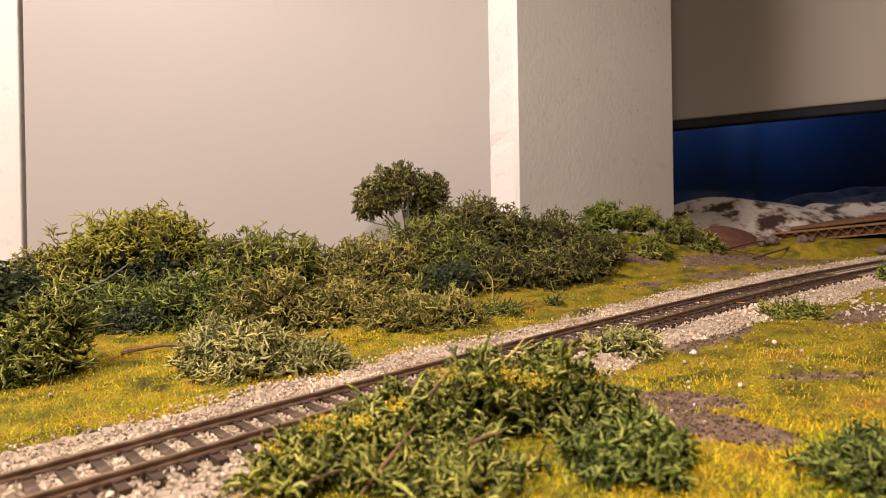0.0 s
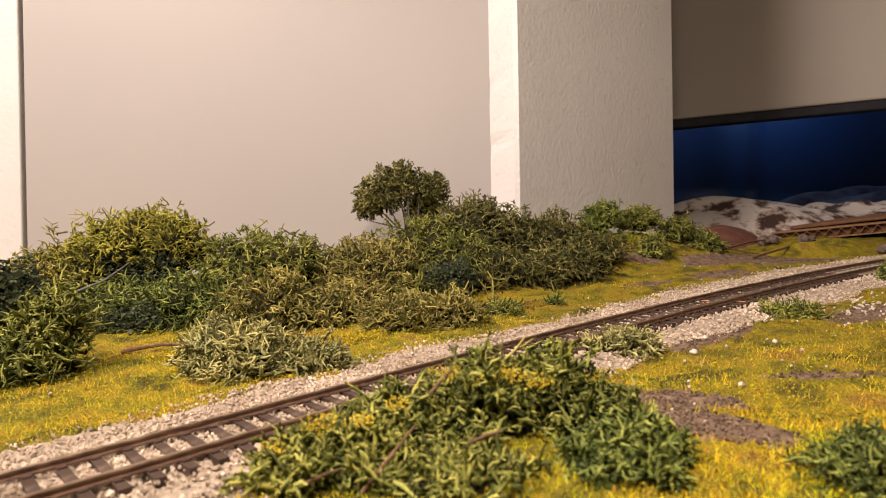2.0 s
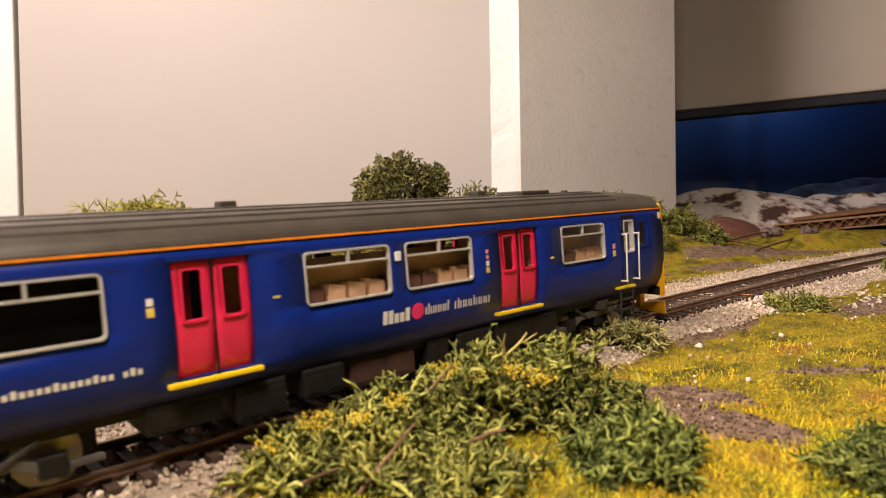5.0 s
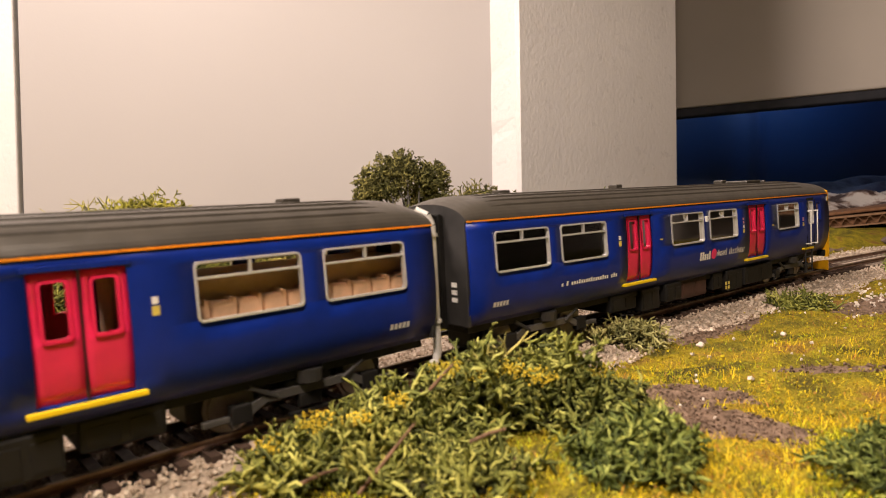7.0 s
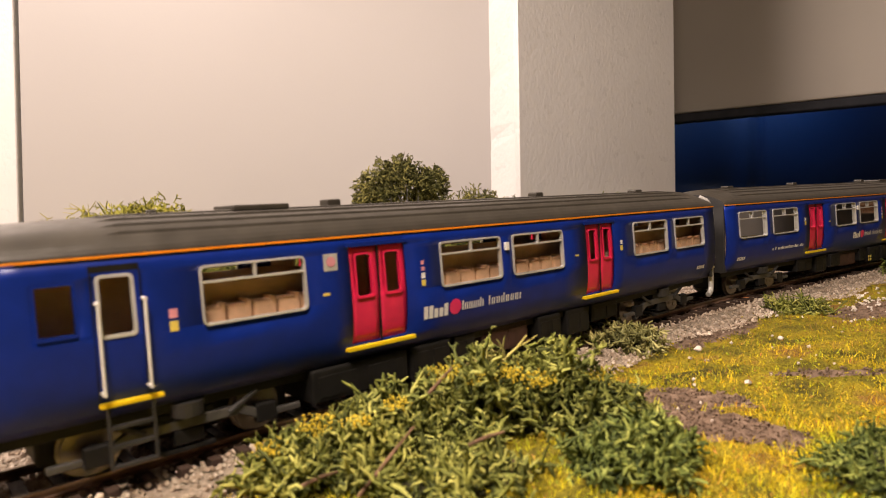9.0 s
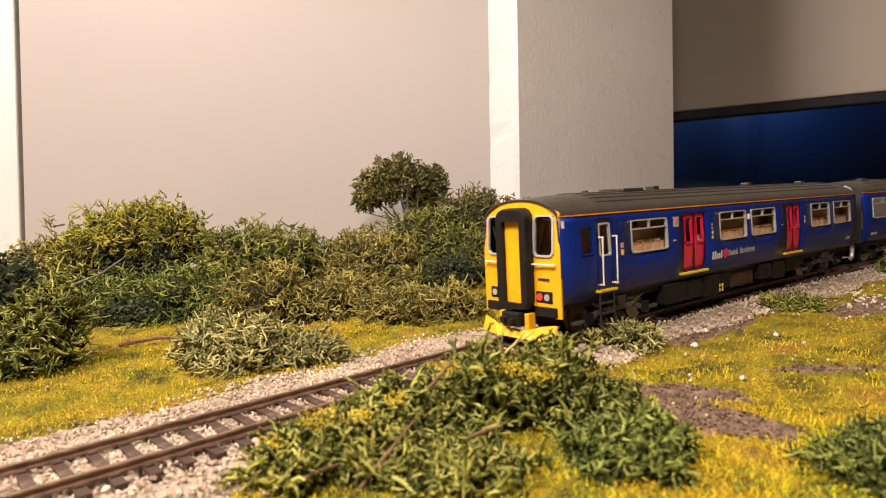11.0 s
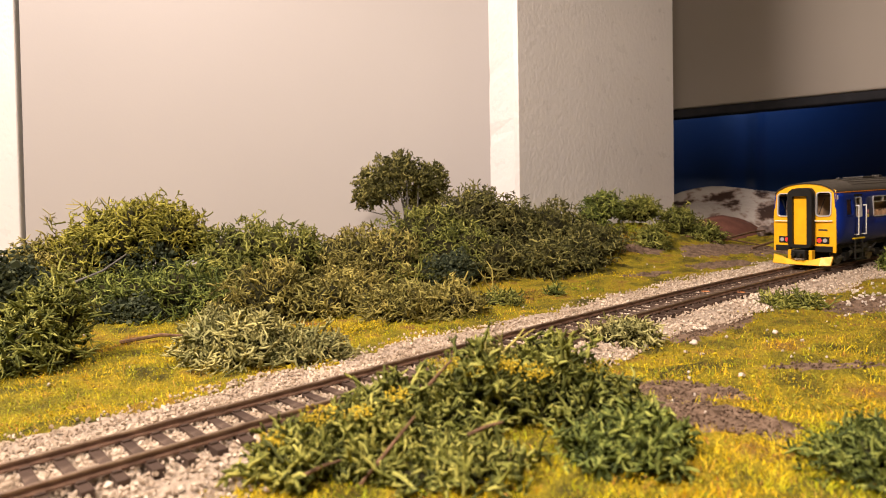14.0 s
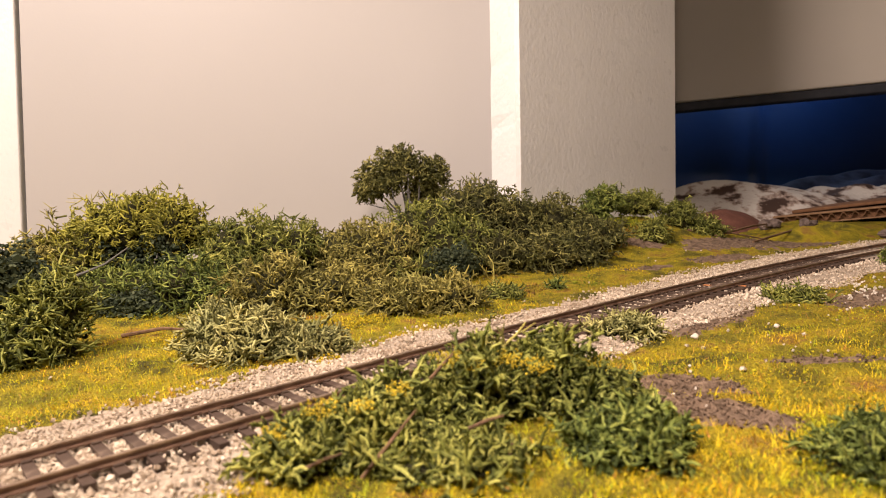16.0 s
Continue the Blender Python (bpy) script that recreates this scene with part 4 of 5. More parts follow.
def twigs():
    spots = [
        ((0.003, 0.121, 0.0037), (0.0101, 0.123, 0.0052)),
        ((-0.0176, 0.116, -0.003), (-0.0069, 0.118, 0.0089)),
        ((-0.028, 0.1155, -0.0004), (-0.0213, 0.1175, 0.0013)),
        ((0.0088, 0.115, -0.0027), (0.0111, 0.117, 0.0021)),
        ((-0.0045, 0.134, 0.01), (0.0007, 0.136, 0.0148)),
    ]
    for a, b in spots:
        a, b = Vector(a), Vector(b)
        c = (a + b) / 2 + Vector((0.0003, 0, 0.0004))
        bm = bmesh.new()
        add_tube(bm, a, c, 0.00042, 7, 0.00036)
        add_tube(bm, c, b, 0.00036, 7, 0.00022)
        tagged(lay(part("twig", bm, BARK)), "dry brown twig lying in the lichen", "twig", group="twigs")


twigs()


def ground_twig(a, b, thick, label):
    """A dry stick lying on the turf between two places."""
    za, zb = float(ground_height(*a)) + thick * 1.2, float(ground_height(*b)) + thick * 1.2
    mid = Vector(((a[0] + b[0]) / 2 + 0.002, (a[1] + b[1]) / 2, (za + zb) / 2 + thick * 2))
    bm = bmesh.new()
    add_tube(bm, (*a, za), mid, thick, 6, thick * 0.9)
    add_tube(bm, mid, (*b, zb), thick * 0.9, 6, thick * 0.5)
    tagged(lay(part("twig", bm, BARK)), label, "twig", group="twigs")


ground_twig((0.215, 0.50), (0.335, 0.635), 0.0011, "long dark stick lying on the far bank")
ground_twig((0.240, 0.49), (0.360, 0.600), 0.0010, "long dark stick lying beside the track")
ground_twig((0.195, 0.505), (0.270, 0.520), 0.0008, "thin grey-brown stick on the bank")
ground_twig((-0.142, 0.272), (-0.112, 0.276), 0.0009, "thick olive stick under the bushes")


def pebble(x, y, r, seed, material, label):
    rng = np.random.default_rng(seed)
    v = ICO_V * (1 + 0.15 * np.sin(4 * ICO_V[:, :1] + seed) + 0.05 * rng.normal(size=(len(ICO_V), 1))) * np.array([1.2, 1.0, 0.75]) * r
    ob = mesh_object("pebble", v + np.array([x, y, float(ground_height(x, y)) + r * 0.6]), ICO_F, material, smooth=True)
    tagged(lay(ob), label, "pebble", group="pebbles")


pebble(0.0856, 0.2173, 0.0013, 1, CHIP, "single white pebble on the yellow turf")
pebble(0.118, 0.225, 0.0010, 2, CHIP, "pinkish pebble on the turf")
pebble(-0.068, 0.228, 0.0011, 3, CHIP, "white pebble beside the ballast")


def sprout(x, y, z, reach, seed, label):
    """A bare forked twig that stands out of a bush."""
    rng = np.random.default_rng(seed)
    root = np.array([[x, y, z]] * 3)
    v, f = sprigs(rng, root, np.array([[0.3, 0, 1.0], [-0.5, 0, 0.9], [0.0, 0, 1.0]]), reach, 0.00042, 0.25, 3)
    ob = mesh_object("bare_twig", v, f, LICHEN_OLIVE, smooth=True)
    tagged(lay(ob), label, "twig", group="bare twigs")


sprout(-0.2155, 0.393, 0.046, 0.015, 1, "forked olive twig standing out of the bush")
sprout(-0.238, 0.388, 0.042, 0.013, 2, "forked olive twig standing out of the bush")
sprout(0.0105, 0.146, 0.011, 0.009, 3, "curled green sprig on top of the clump")
sprout(0.0262, 0.345, 0.000, 0.012, 4, "olive sprig at the edge of the ballast")


def paint_spot(u, off, material, label):
    bm = box((-0.0010, -0.0016, 0), (0.0010, 0.0020, 0.0002), 0.0001)
    ob = part("paint_spot", bm, material)
    ob.matrix_basis = Matrix.Translation(on_line(u, off, -0.0020)) @ pose(0, 0, 0, 0, 0, math.degrees(heading(u)))
    tagged(lay(ob), label, "paint spot", group="paint spots")


# ---- the train ----
def paint(name, colour, rough=0.32, coat=0.0, wear=0.12, metal=0.0):
    m = Nodes(name, rough, metal, 0.5)
    low, high = tuple(c * (1 - wear) for c in colour), tuple(min(1, c * (1 + wear)) for c in colour)
    m.base(m.ramp(m.noise(170, 5), ((0.3, low), (0.7, high))))
    m.put(m.bsdf, "Roughness", m.math("ADD", m.math("MULTIPLY", m.noise(420, 4), 0.22), rough - 0.11))
    m.put(m.bsdf, "Coat Weight", coat)
    return m.mat


BLUE = paint("train_blue", (0.003, 0.019, 0.20), 0.36, 0.0)
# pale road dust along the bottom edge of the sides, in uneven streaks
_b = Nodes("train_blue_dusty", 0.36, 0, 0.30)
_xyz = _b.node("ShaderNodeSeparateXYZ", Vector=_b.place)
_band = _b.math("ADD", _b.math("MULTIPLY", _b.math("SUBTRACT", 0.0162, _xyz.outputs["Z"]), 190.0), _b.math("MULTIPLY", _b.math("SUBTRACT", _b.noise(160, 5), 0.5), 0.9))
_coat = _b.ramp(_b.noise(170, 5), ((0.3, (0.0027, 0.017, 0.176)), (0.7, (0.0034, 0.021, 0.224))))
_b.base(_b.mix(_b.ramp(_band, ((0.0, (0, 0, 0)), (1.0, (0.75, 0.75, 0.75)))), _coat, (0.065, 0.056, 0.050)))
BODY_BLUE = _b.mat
BLUE.node_tree.nodes["Principled BSDF"].inputs["Specular IOR Level"].default_value = 0.30
PINK = paint("door_pink", (0.68, 0.018, 0.085), 0.36, 0.15)
YELLOW = paint("warning_yellow", (0.77, 0.395, 0.008), 0.42, 0.1)
STEP_YELLOW = paint("step_yellow", (0.86, 0.62, 0.01), 0.45)
ORANGE = paint("lining_orange", (0.80, 0.27, 0.012), 0.4)
ROOF = paint("roof_grey", (0.042, 0.037, 0.030), 0.36, 0.0, 0.2)
BLACK = paint("underframe_black", (0.010, 0.0095, 0.009), 0.55, 0.0, 0.3)
DARK_GREY = paint("end_grey", (0.028, 0.027, 0.027), 0.5, 0.0, 0.25)
MUDDY = paint("underframe_brown", (0.055, 0.024, 0.018), 0.65, 0.0, 0.35)
SILVER = paint("frame_silver", (0.60, 0.60, 0.61), 0.33, 0.0, 0.08, 0.35)
WHITE = paint("white_marking", (0.80, 0.79, 0.77), 0.45, 0.0, 0.05)
MAGENTA = paint("logo_pink", (0.80, 0.03, 0.16), 0.4)
SIGN_PINK = paint("sign_pink", (0.70, 0.30, 0.36), 0.45)
SIGN_YELLOW = paint("sign_yellow", (0.72, 0.58, 0.12), 0.45)
SEAT = paint("seat_tan", (0.78, 0.50, 0.31), 0.7, 0.0, 0.2)
SEAT_WINE = paint("seat_brown", (0.16, 0.075, 0.055), 0.7, 0.0, 0.2)
INSIDE = paint("interior_cream", (0.62, 0.44, 0.29), 0.7, 0.0, 0.15)
PIPE = paint("pipe_silver", (0.62, 0.61, 0.59), 0.5, 0.0, 0.15, 0.4)
MATT_BLACK = paint("motor_black", (0.006, 0.006, 0.006), 0.9, 0.0, 0.2)
MATT_BLACK.node_tree.nodes["Principled BSDF"].inputs["Specular IOR Level"].default_value = 0.1
BOGIE_GREY = paint("bogie_grey", (0.065, 0.062, 0.058), 0.34, 0.0, 0.3)
STEEL = paint("wheel_steel", (0.30, 0.27, 0.24), 0.35, 0.0, 0.2, 0.8)

m = Nodes("window_glass", 0.06, 0, 0.5)
clear = m.node("ShaderNodeBsdfTransparent", Color=(0.92, 0.90, 0.87, 1))
gloss = m.node("ShaderNodeBsdfGlossy", Roughness=0.05)
rim = m.node("ShaderNodeFresnel", IOR=1.20)
blend = m.node("ShaderNodeMixShader", Fac=rim.outputs[0])
m.tree.links.new(clear.outputs[0], blend.inputs[1])
m.tree.links.new(gloss.outputs[0], blend.inputs[2])
m.tree.links.new(blend.outputs[0], m.tree.nodes["Material Output"].inputs["Surface"])
GLASS = m.mat
m = Nodes("tail_lamp_red", 0.3)
m.base((0.7, 0.02, 0.02))
m.put(m.bsdf, "Emission Color", (1.0, 0.06, 0.04, 1))
m.put(m.bsdf, "Emission Strength", 0.9)
TAIL = m.mat
m = Nodes("head_lamp_glass", 0.12)
LAMP_GLASS = m.base((0.35, 0.34, 0.33)).mat

ROOF.node_tree.nodes["Principled BSDF"].inputs["Specular IOR Level"].default_value = 0.6
BLACK.node_tree.nodes["Principled BSDF"].inputs["Specular IOR Level"].default_value = 0.25

CAR = 0.2592
PROFILE = ((0.0122, 0.0149), (0.0140, 0.0162), (0.0165, 0.0174), (0.0190, 0.0181), (0.0225, 0.0185), (0.0274, 0.0186), (0.0330, 0.0184), (0.0392, 0.0180), (0.0402, 0.0179), (0.0428, 0.0178))
WINDOWS = ((0.0395, 0.0628), (0.1033, 0.1264), (0.1317, 0.1552), (0.1964, 0.2198), (0.2258, 0.2490))
DOORS = ((0.0748, 0.0916), (0.1681, 0.1841))
SILL, HEAD = 0.0274, 0.0392
DOOR_FOOT, DOOR_HEAD = 0.0165, 0.0402
CAB_PANE, CAB_DOOR_PANE = (0.0108, 0.0171, 0.0290, 0.0385), (0.0208, 0.0268, 0.0280, 0.0392)


def wide(z):
    return float(np.interp(z, [p[0] for p in PROFILE], [p[1] for p in PROFILE]))


def along(s):
    return CAR / 2 - s


def panel(bm, side, s0, s1, z0, z1, holes=(), inset=0.0, extra_s=(), extra_z=()):
    """A sheet on the side of the car between s0 and s1 with holes (s0, s1, z0, z1)."""
    ss = sorted({s0, s1, *extra_s, *[h[0] for h in holes], *[h[1] for h in holes]})
    zs = sorted({z0, z1, *[p[0] for p in PROFILE if z0 < p[0] < z1], *[h[2] for h in holes], *[h[3] for h in holes], *extra_z})
    ss, zs = [s for s in ss if s0 <= s <= s1], [z for z in zs if z0 <= z <= z1]
    grid = [[bm.verts.new((along(s), side * (wide(z) - inset), z)) for z in zs] for s in ss]
    for i in range(len(ss) - 1):
        for j in range(len(zs) - 1):
            cs, cz = (ss[i] + ss[i + 1]) / 2, (zs[j] + zs[j + 1]) / 2
            if any(h[0] < cs < h[1] and h[2] < cz < h[3] for h in holes):
                continue
            q = (grid[i][j], grid[i + 1][j], grid[i + 1][j + 1], grid[i][j + 1])
            bm.faces.new(q if side > 0 else q[::-1])


def rounded(s0, s1, z0, z1, r, n=4):
    out = []
    for cs, cz, a in ((s1 - r, z1 - r, 0), (s0 + r, z1 - r, 90), (s0 + r, z0 + r, 180), (s1 - r, z0 + r, 270)):
        out += [(cs + r * math.cos(radians(a + 90 * k / n)), cz + r * math.sin(radians(a + 90 * k / n))) for k in range(n + 1)]
    return out


def ring(bm, side, s0, s1, z0, z1, r, w, proud=0.0005, deep=0.0008):
    """A rounded frame of width w round an opening."""
    outer, inner = rounded(s0 - w / 2, s1 + w / 2, z0 - w / 2, z1 + w / 2, r), rounded(s0 + w / 2, s1 - w / 2, z0 + w / 2, z1 - w / 2, r * 0.7)
    rows = []
    for loop, d in ((outer, -0.0001), (outer, proud), (inner, proud), (inner, -deep)):
        rows.append([bm.verts.new((along(s), side * (wide(z) + d), z)) for s, z in loop])
    n = len(outer)
    for a, b in zip(rows, rows[1:]):
        for i in range(n):
            q = (a[i], a[(i + 1) % n], b[(i + 1) % n], b[i])
            bm.faces.new(q if side < 0 else q[::-1])


def side_box(bm, side, s0, s1, z0, z1, proud=0.0002, deep=0.0002, bevel=0.0):
    w = wide((z0 + z1) / 2)
    add_box(bm, (along(s1), side * (w - deep), z0), (along(s0), side * (w + proud), z1), bevel)


def decal(bm, side, s0, s1, z0, z1, proud=0.00012):
    """A thin painted mark that follows the curve of the car's side."""
    zs = np.linspace(z0, z1, 4)
    cols = [[bm.verts.new((along(s), side * (wide(z) + proud), z)) for z in zs] for s in (s0, s1)]
    for j in range(3):
        q = (cols[0][j], cols[1][j], cols[1][j + 1], cols[0][j + 1])
        bm.faces.new(q if side > 0 else q[::-1])


def pane(side, s0, s1, z0, z1, parent, inset=0.0005):
    bm = bmesh.new()
    loop = rounded(s0, s1, z0, z1, 0.0006, 2)
    vs = [bm.verts.new((along(s), side * (wide(z) - inset), z)) for s, z in loop]
    bm.faces.new(vs)
    ob = part("pane", bm, GLASS, parent)
    ob.visible_shadow = False
    return ob


def window(side, s0, s1, car, mullions=True):
    bm = bmesh.new()
    ring(bm, side, s0, s1, SILL, HEAD, 0.0013, 0.00046)
    if mullions:
        zb = HEAD - 0.0032
        side_box(bm, side, s0, s1, zb - 0.00025, zb + 0.00025, 0.0003, 0.0006)
        c = (s0 + s1) / 2
        side_box(bm, side, c - 0.0003, c + 0.0003, zb, HEAD, 0.0003, 0.0006)
    ob = part("window", bm, SILVER, car, "silver-framed window with a sliding top light")
    pane(side, s0 + 0.0002, s1 - 0.0002, SILL + 0.0002, HEAD - 0.0002, ob)


def double_door(side, s0, s1, car):
    mid = (s0 + s1) / 2
    for a, b in ((s0, mid - 0.00015), (mid + 0.00015, s1)):
        c0, c1 = a + 0.0017, b - 0.0017
        hole = (c0, c1, 0.0280, 0.0385)
        bm = bmesh.new()
        panel(bm, side, a, b, DOOR_FOOT, DOOR_HEAD, [hole], 0.0006)
        leaf = part("door_leaf", bm, PINK, car, "pink sliding door leaf", True)
        leaf.modifiers.new("thickness", "SOLIDIFY").thickness = 0.0005
        bm = bmesh.new()
        ring(bm, side, c0, c1, 0.0280, 0.0385, 0.0010, 0.0006, -0.0002, 0.0011)
        part("window_seal", bm, PINK, leaf)
        pane(side, c0, c1, 0.0280, 0.0385, leaf, 0.0010)
    bm = bmesh.new()
    side_box(bm, side, mid - 0.0002, mid + 0.0002, DOOR_FOOT, DOOR_HEAD, -0.0005, 0.0009)
    part("door_seal", bm, BLACK, car)
    bm = bmesh.new()
    side_box(bm, side, s0 - 0.0008, s1 + 0.0008, DOOR_HEAD - 0.0001, DOOR_HEAD + 0.0011, 0.0004, 0.0012, 0.0002)
    part("door_hood", bm, BLUE, car)
    bm = bmesh.new()
    side_box(bm, side, s0 - 0.0017, s1 + 0.0020, 0.0152, 0.0162, 0.0016, 0.0004, 0.0002)
    part("door_step", bm, STEP_YELLOW, car, "yellow step edge")


def roof_height(x, y):
    """The roof over the car: arched across, sloping down to the cab."""
    q = min(abs(y) / 0.0178, 1)
    crown = 0.0428 + 0.0074 * (1 - q ** 2.3) ** 0.62
    front = (x - (CAR / 2 - 0.030)) / 0.030
    if front > 0:
        crown = 0.0428 + (crown - 0.0428) * (1 - 0.16 * front ** 2)
    back = (-x - (CAR / 2 - 0.010)) / 0.010
    if back > 0:
        crown = 0.0428 + (crown - 0.0428) * (1 - 0.28 * back ** 2)
    return crown


def roof(car):
    bm = bmesh.new()
    xs = [-CAR / 2 - 0.0002, *np.linspace(-CAR / 2 + 0.002, -CAR / 2 + 0.012, 5), *np.linspace(-CAR / 2 + 0.02, CAR / 2 - 0.032, 8), *np.linspace(CAR / 2 - 0.03, CAR / 2 + 0.0004, 10)]
    steps = [(k * c - 0.0007, k * c + 0.0007) for c in (0.0040, 0.0078, 0.0112, 0.0140) for k in (-1, 1)]
    ys = sorted([0.0178 * math.sin(radians(a)) for a in np.linspace(-90, 90, 25)] + [e + d for st in steps for e in st for d in (-0.0001, 0.0001)])
    grid = []
    for x in xs:
        ribbed = -CAR / 2 + 0.014 < x < CAR / 2 - 0.026
        grid.append([bm.verts.new((x, y, roof_height(x, y) + (0.00045 if ribbed and any(a < y < b for a, b in steps) else 0))) for y in ys])
    for a, b in zip(grid, grid[1:]):
        for j in range(len(ys) - 1):
            bm.faces.new((a[j], b[j], b[j + 1], a[j + 1]))
    ob = part("roof", bm, ROOF, car, "dark grey ribbed roof")
    ob.modifiers.new("thickness", "SOLIDIFY").thickness = 0.0006
    for x, w, ln, h in ((0.070, 0.006, 0.014, 0.0012), (0.048, 0.0022, 0.004, 0.0018), (-0.035, 0.0020, 0.004, 0.0016), (0.093, 0.001, 0.002, 0.0010), (-0.098, 0.002, 0.005, 0.0012)):
        part("roof_vent", box((x - ln / 2, -w, 0.0500), (x + ln / 2, w, 0.0503 + h), 0.0004), ROOF, ob, "low dark roof vent")
    return ob


def cab_front(car):
    x0 = CAR / 2
    # the yellow face, with holes for the windows and the door
    bm = bmesh.new()
    half = 0.0186
    holes = [(-0.0158, -0.0077, 0.0296, 0.0432), (0.0077, 0.0158, 0.0296, 0.0432), (-0.0150, -0.0078, 0.0135, 0.0175), (0.0078, 0.0150, 0.0135, 0.0175)]
    ys = sorted({-half, half, 0.0, *np.linspace(-half, half, 15).tolist(), *[h[0] for h in holes], *[h[1] for h in holes]})
    zs = sorted({0.0085, 0.0122, 0.0260, 0.0428, *[h[2] for h in holes], *[h[3] for h in holes]})

    def top(y):
        return roof_height(x0, y) - 0.0001

    def bulge(y, z):
        return x0 + 0.0009 * (1 - (y / half) ** 2) - 0.0012 * max(0, (z - 0.028) / 0.02) ** 2 + 0.0002

    def edge(y, z):
        w = 0.0185 if z < 0.036 else 0.0185 - 0.0006 * (min(z, 0.0428) - 0.036) / 0.0068
        return max(-w, min(w, y))

    grid = [[bm.verts.new((bulge(y, z), edge(y, z), z)) for z in zs] + [bm.verts.new((bulge(y, 0.047), edge(y, 0.0428), max(top(edge(y, 0.0428)), 0.0441)))] for y in ys]
    zz = zs + [0.048]
    for i in range(len(ys) - 1):
        for j in range(len(zz) - 1):
            cy, cz = (ys[i] + ys[i + 1]) / 2, (zz[j] + zz[j + 1]) / 2
            if any(h[0] < cy < h[1] and h[2] < cz < h[3] for h in holes) or (abs(cy) < 0.0158 and cz < 0.0125):
                continue
            bm.faces.new((grid[i][j], grid[i + 1][j], grid[i + 1][j + 1], grid[i][j + 1]))
    face = part("cab_front", bm, YELLOW, car, "yellow cab end")
    face.modifiers.new("thickness", "SOLIDIFY").thickness = 0.0008
    for k in (-1, 1):
        y0, y1 = sorted((k * 0.0077, k * 0.0158))
        bm = bmesh.new()
        loop_o, loop_i = rounded(y0 - 0.0003, y1 + 0.0003, 0.0293, 0.0435, 0.0020), rounded(y0 + 0.0003, y1 - 0.0003, 0.0299, 0.0429, 0.0016)
        rows = [[bm.verts.new((bulge(y, z) + d, y, z)) for y, z in lp] for lp, d in ((loop_o, 0.0), (loop_o, 0.0005), (loop_i, 0.0005), (loop_i, -0.0008))]
        for a, b in zip(rows, rows[1:]):
            for i in range(len(loop_o)):
                j = (i + 1) % len(loop_o)
                bm.faces.new((a[i], a[j], b[j], b[i]))
        fr = part("windscreen", bm, SILVER, car, "silver-framed cab windscreen")
        bm = bmesh.new()
        bm.faces.new([bm.verts.new((bulge(y, z) - 0.0003, y, z)) for y, z in loop_i])
        part("pane", bm, GLASS, fr)
        bm = bmesh.new()
        add_tube(bm, (bulge(k * 0.010, 0.033) + 0.0006, k * 0.0095, 0.0305), (bulge(k * 0.012, 0.04) + 0.0006, k * 0.0125, 0.0395), 0.00018, 5)
        part("wiper", bm, BLACK, fr)
        bm = bmesh.new()
        xr = bulge(k * 0.012, 0.027) + 0.0010
        add_tube(bm, (xr + 0.0004, k * 0.0073, 0.0268), (xr - 0.0004, k * 0.0170, 0.0268), 0.00028, 6)
        for yy in (0.0080, 0.0162):
            add_tube(bm, (bulge(k * yy, 0.027) - 0.0002, k * yy, 0.0268), (xr, k * yy, 0.0268), 0.0002, 5)
        part("handrail", bm, WHITE, car, "white cab handrail")
        y0, y1 = sorted((k * 0.0078, k * 0.0150))
        lamp = part("lamp_cluster", box((bulge(k * 0.0115, 0.015) - 0.0015, y0, 0.0135), (bulge(k * 0.0115, 0.015) + 0.0002, y1, 0.0175), 0.0003), BLACK, car, "black lamp housing")
        for yy, mat, nm in ((0.0096, TAIL, "tail_lamp"), (0.0128, LAMP_GLASS, "head_lamp")):
            bm = bmesh.new()
            add_tube(bm, (bulge(k * yy, 0.015) - 0.0005, k * yy, 0.0155), (bulge(k * yy, 0.015) + 0.0005, k * yy, 0.0155), 0.0012, 12)
            part(nm, bm, mat, lamp, "lit red tail lamp" if nm == "tail_lamp" else "clear head lamp")
        part("buffer_recess", box((x0 - 0.0008, min(k * 0.0072, k * 0.0168), 0.0088), (x0 + 0.0014, max(k * 0.0072, k * 0.0168), 0.0122), 0.0003), BLACK, car)
        part("number_bar", box((bulge(k * 0.011, 0.021), min(k * 0.0090, k * 0.0140), 0.0212), (bulge(k * 0.011, 0.021) + 0.0002, max(k * 0.0090, k * 0.0140), 0.0220)), DARK_GREY, car) if k > 0 else None
    # the corridor connection with its yellow door
    gang = bmesh.new()
    xg = x0 + 0.0018
    loops = []
    for w, zt, zb, xx in ((0.0072, 0.0462, 0.0108, xg - 0.001), (0.0076, 0.0460, 0.0106, xg + 0.0012), (0.0072, 0.0455, 0.0110, xg + 0.0030), (0.0043, 0.0415, 0.0130, xg + 0.0030), (0.0043, 0.0415, 0.0130, xg + 0.0008)):
        loops.append([gang.verts.new((xx, y, z)) for y, z in rounded(-w, w, zb, zt, 0.0036 if w > 0.006 else 0.0006, 5)])
    for a, b in zip(loops, loops[1:]):
        for i in range(len(a)):
            j = (i + 1) % len(a)
            gang.faces.new((a[i], a[j], b[j], b[i]))
    part("corridor_connection", gang, BLACK, car, "black rubber corridor connection")
    part("end_door", box((xg - 0.002, -0.0046, 0.0125), (xg + 0.0012, 0.0046, 0.0420), 0.0003), YELLOW, car, "plain yellow end door")
    # coupler and snow plough
    bm = bmesh.new()
    add_box(bm, (x0 - 0.004, -0.0042, 0.0050), (x0 + 0.0065, 0.0042, 0.0100), 0.0006)
    add_tube(bm, (x0 + 0.006, -0.0018, 0.0075), (x0 + 0.0085, -0.0018, 0.0075), 0.0013, 8)
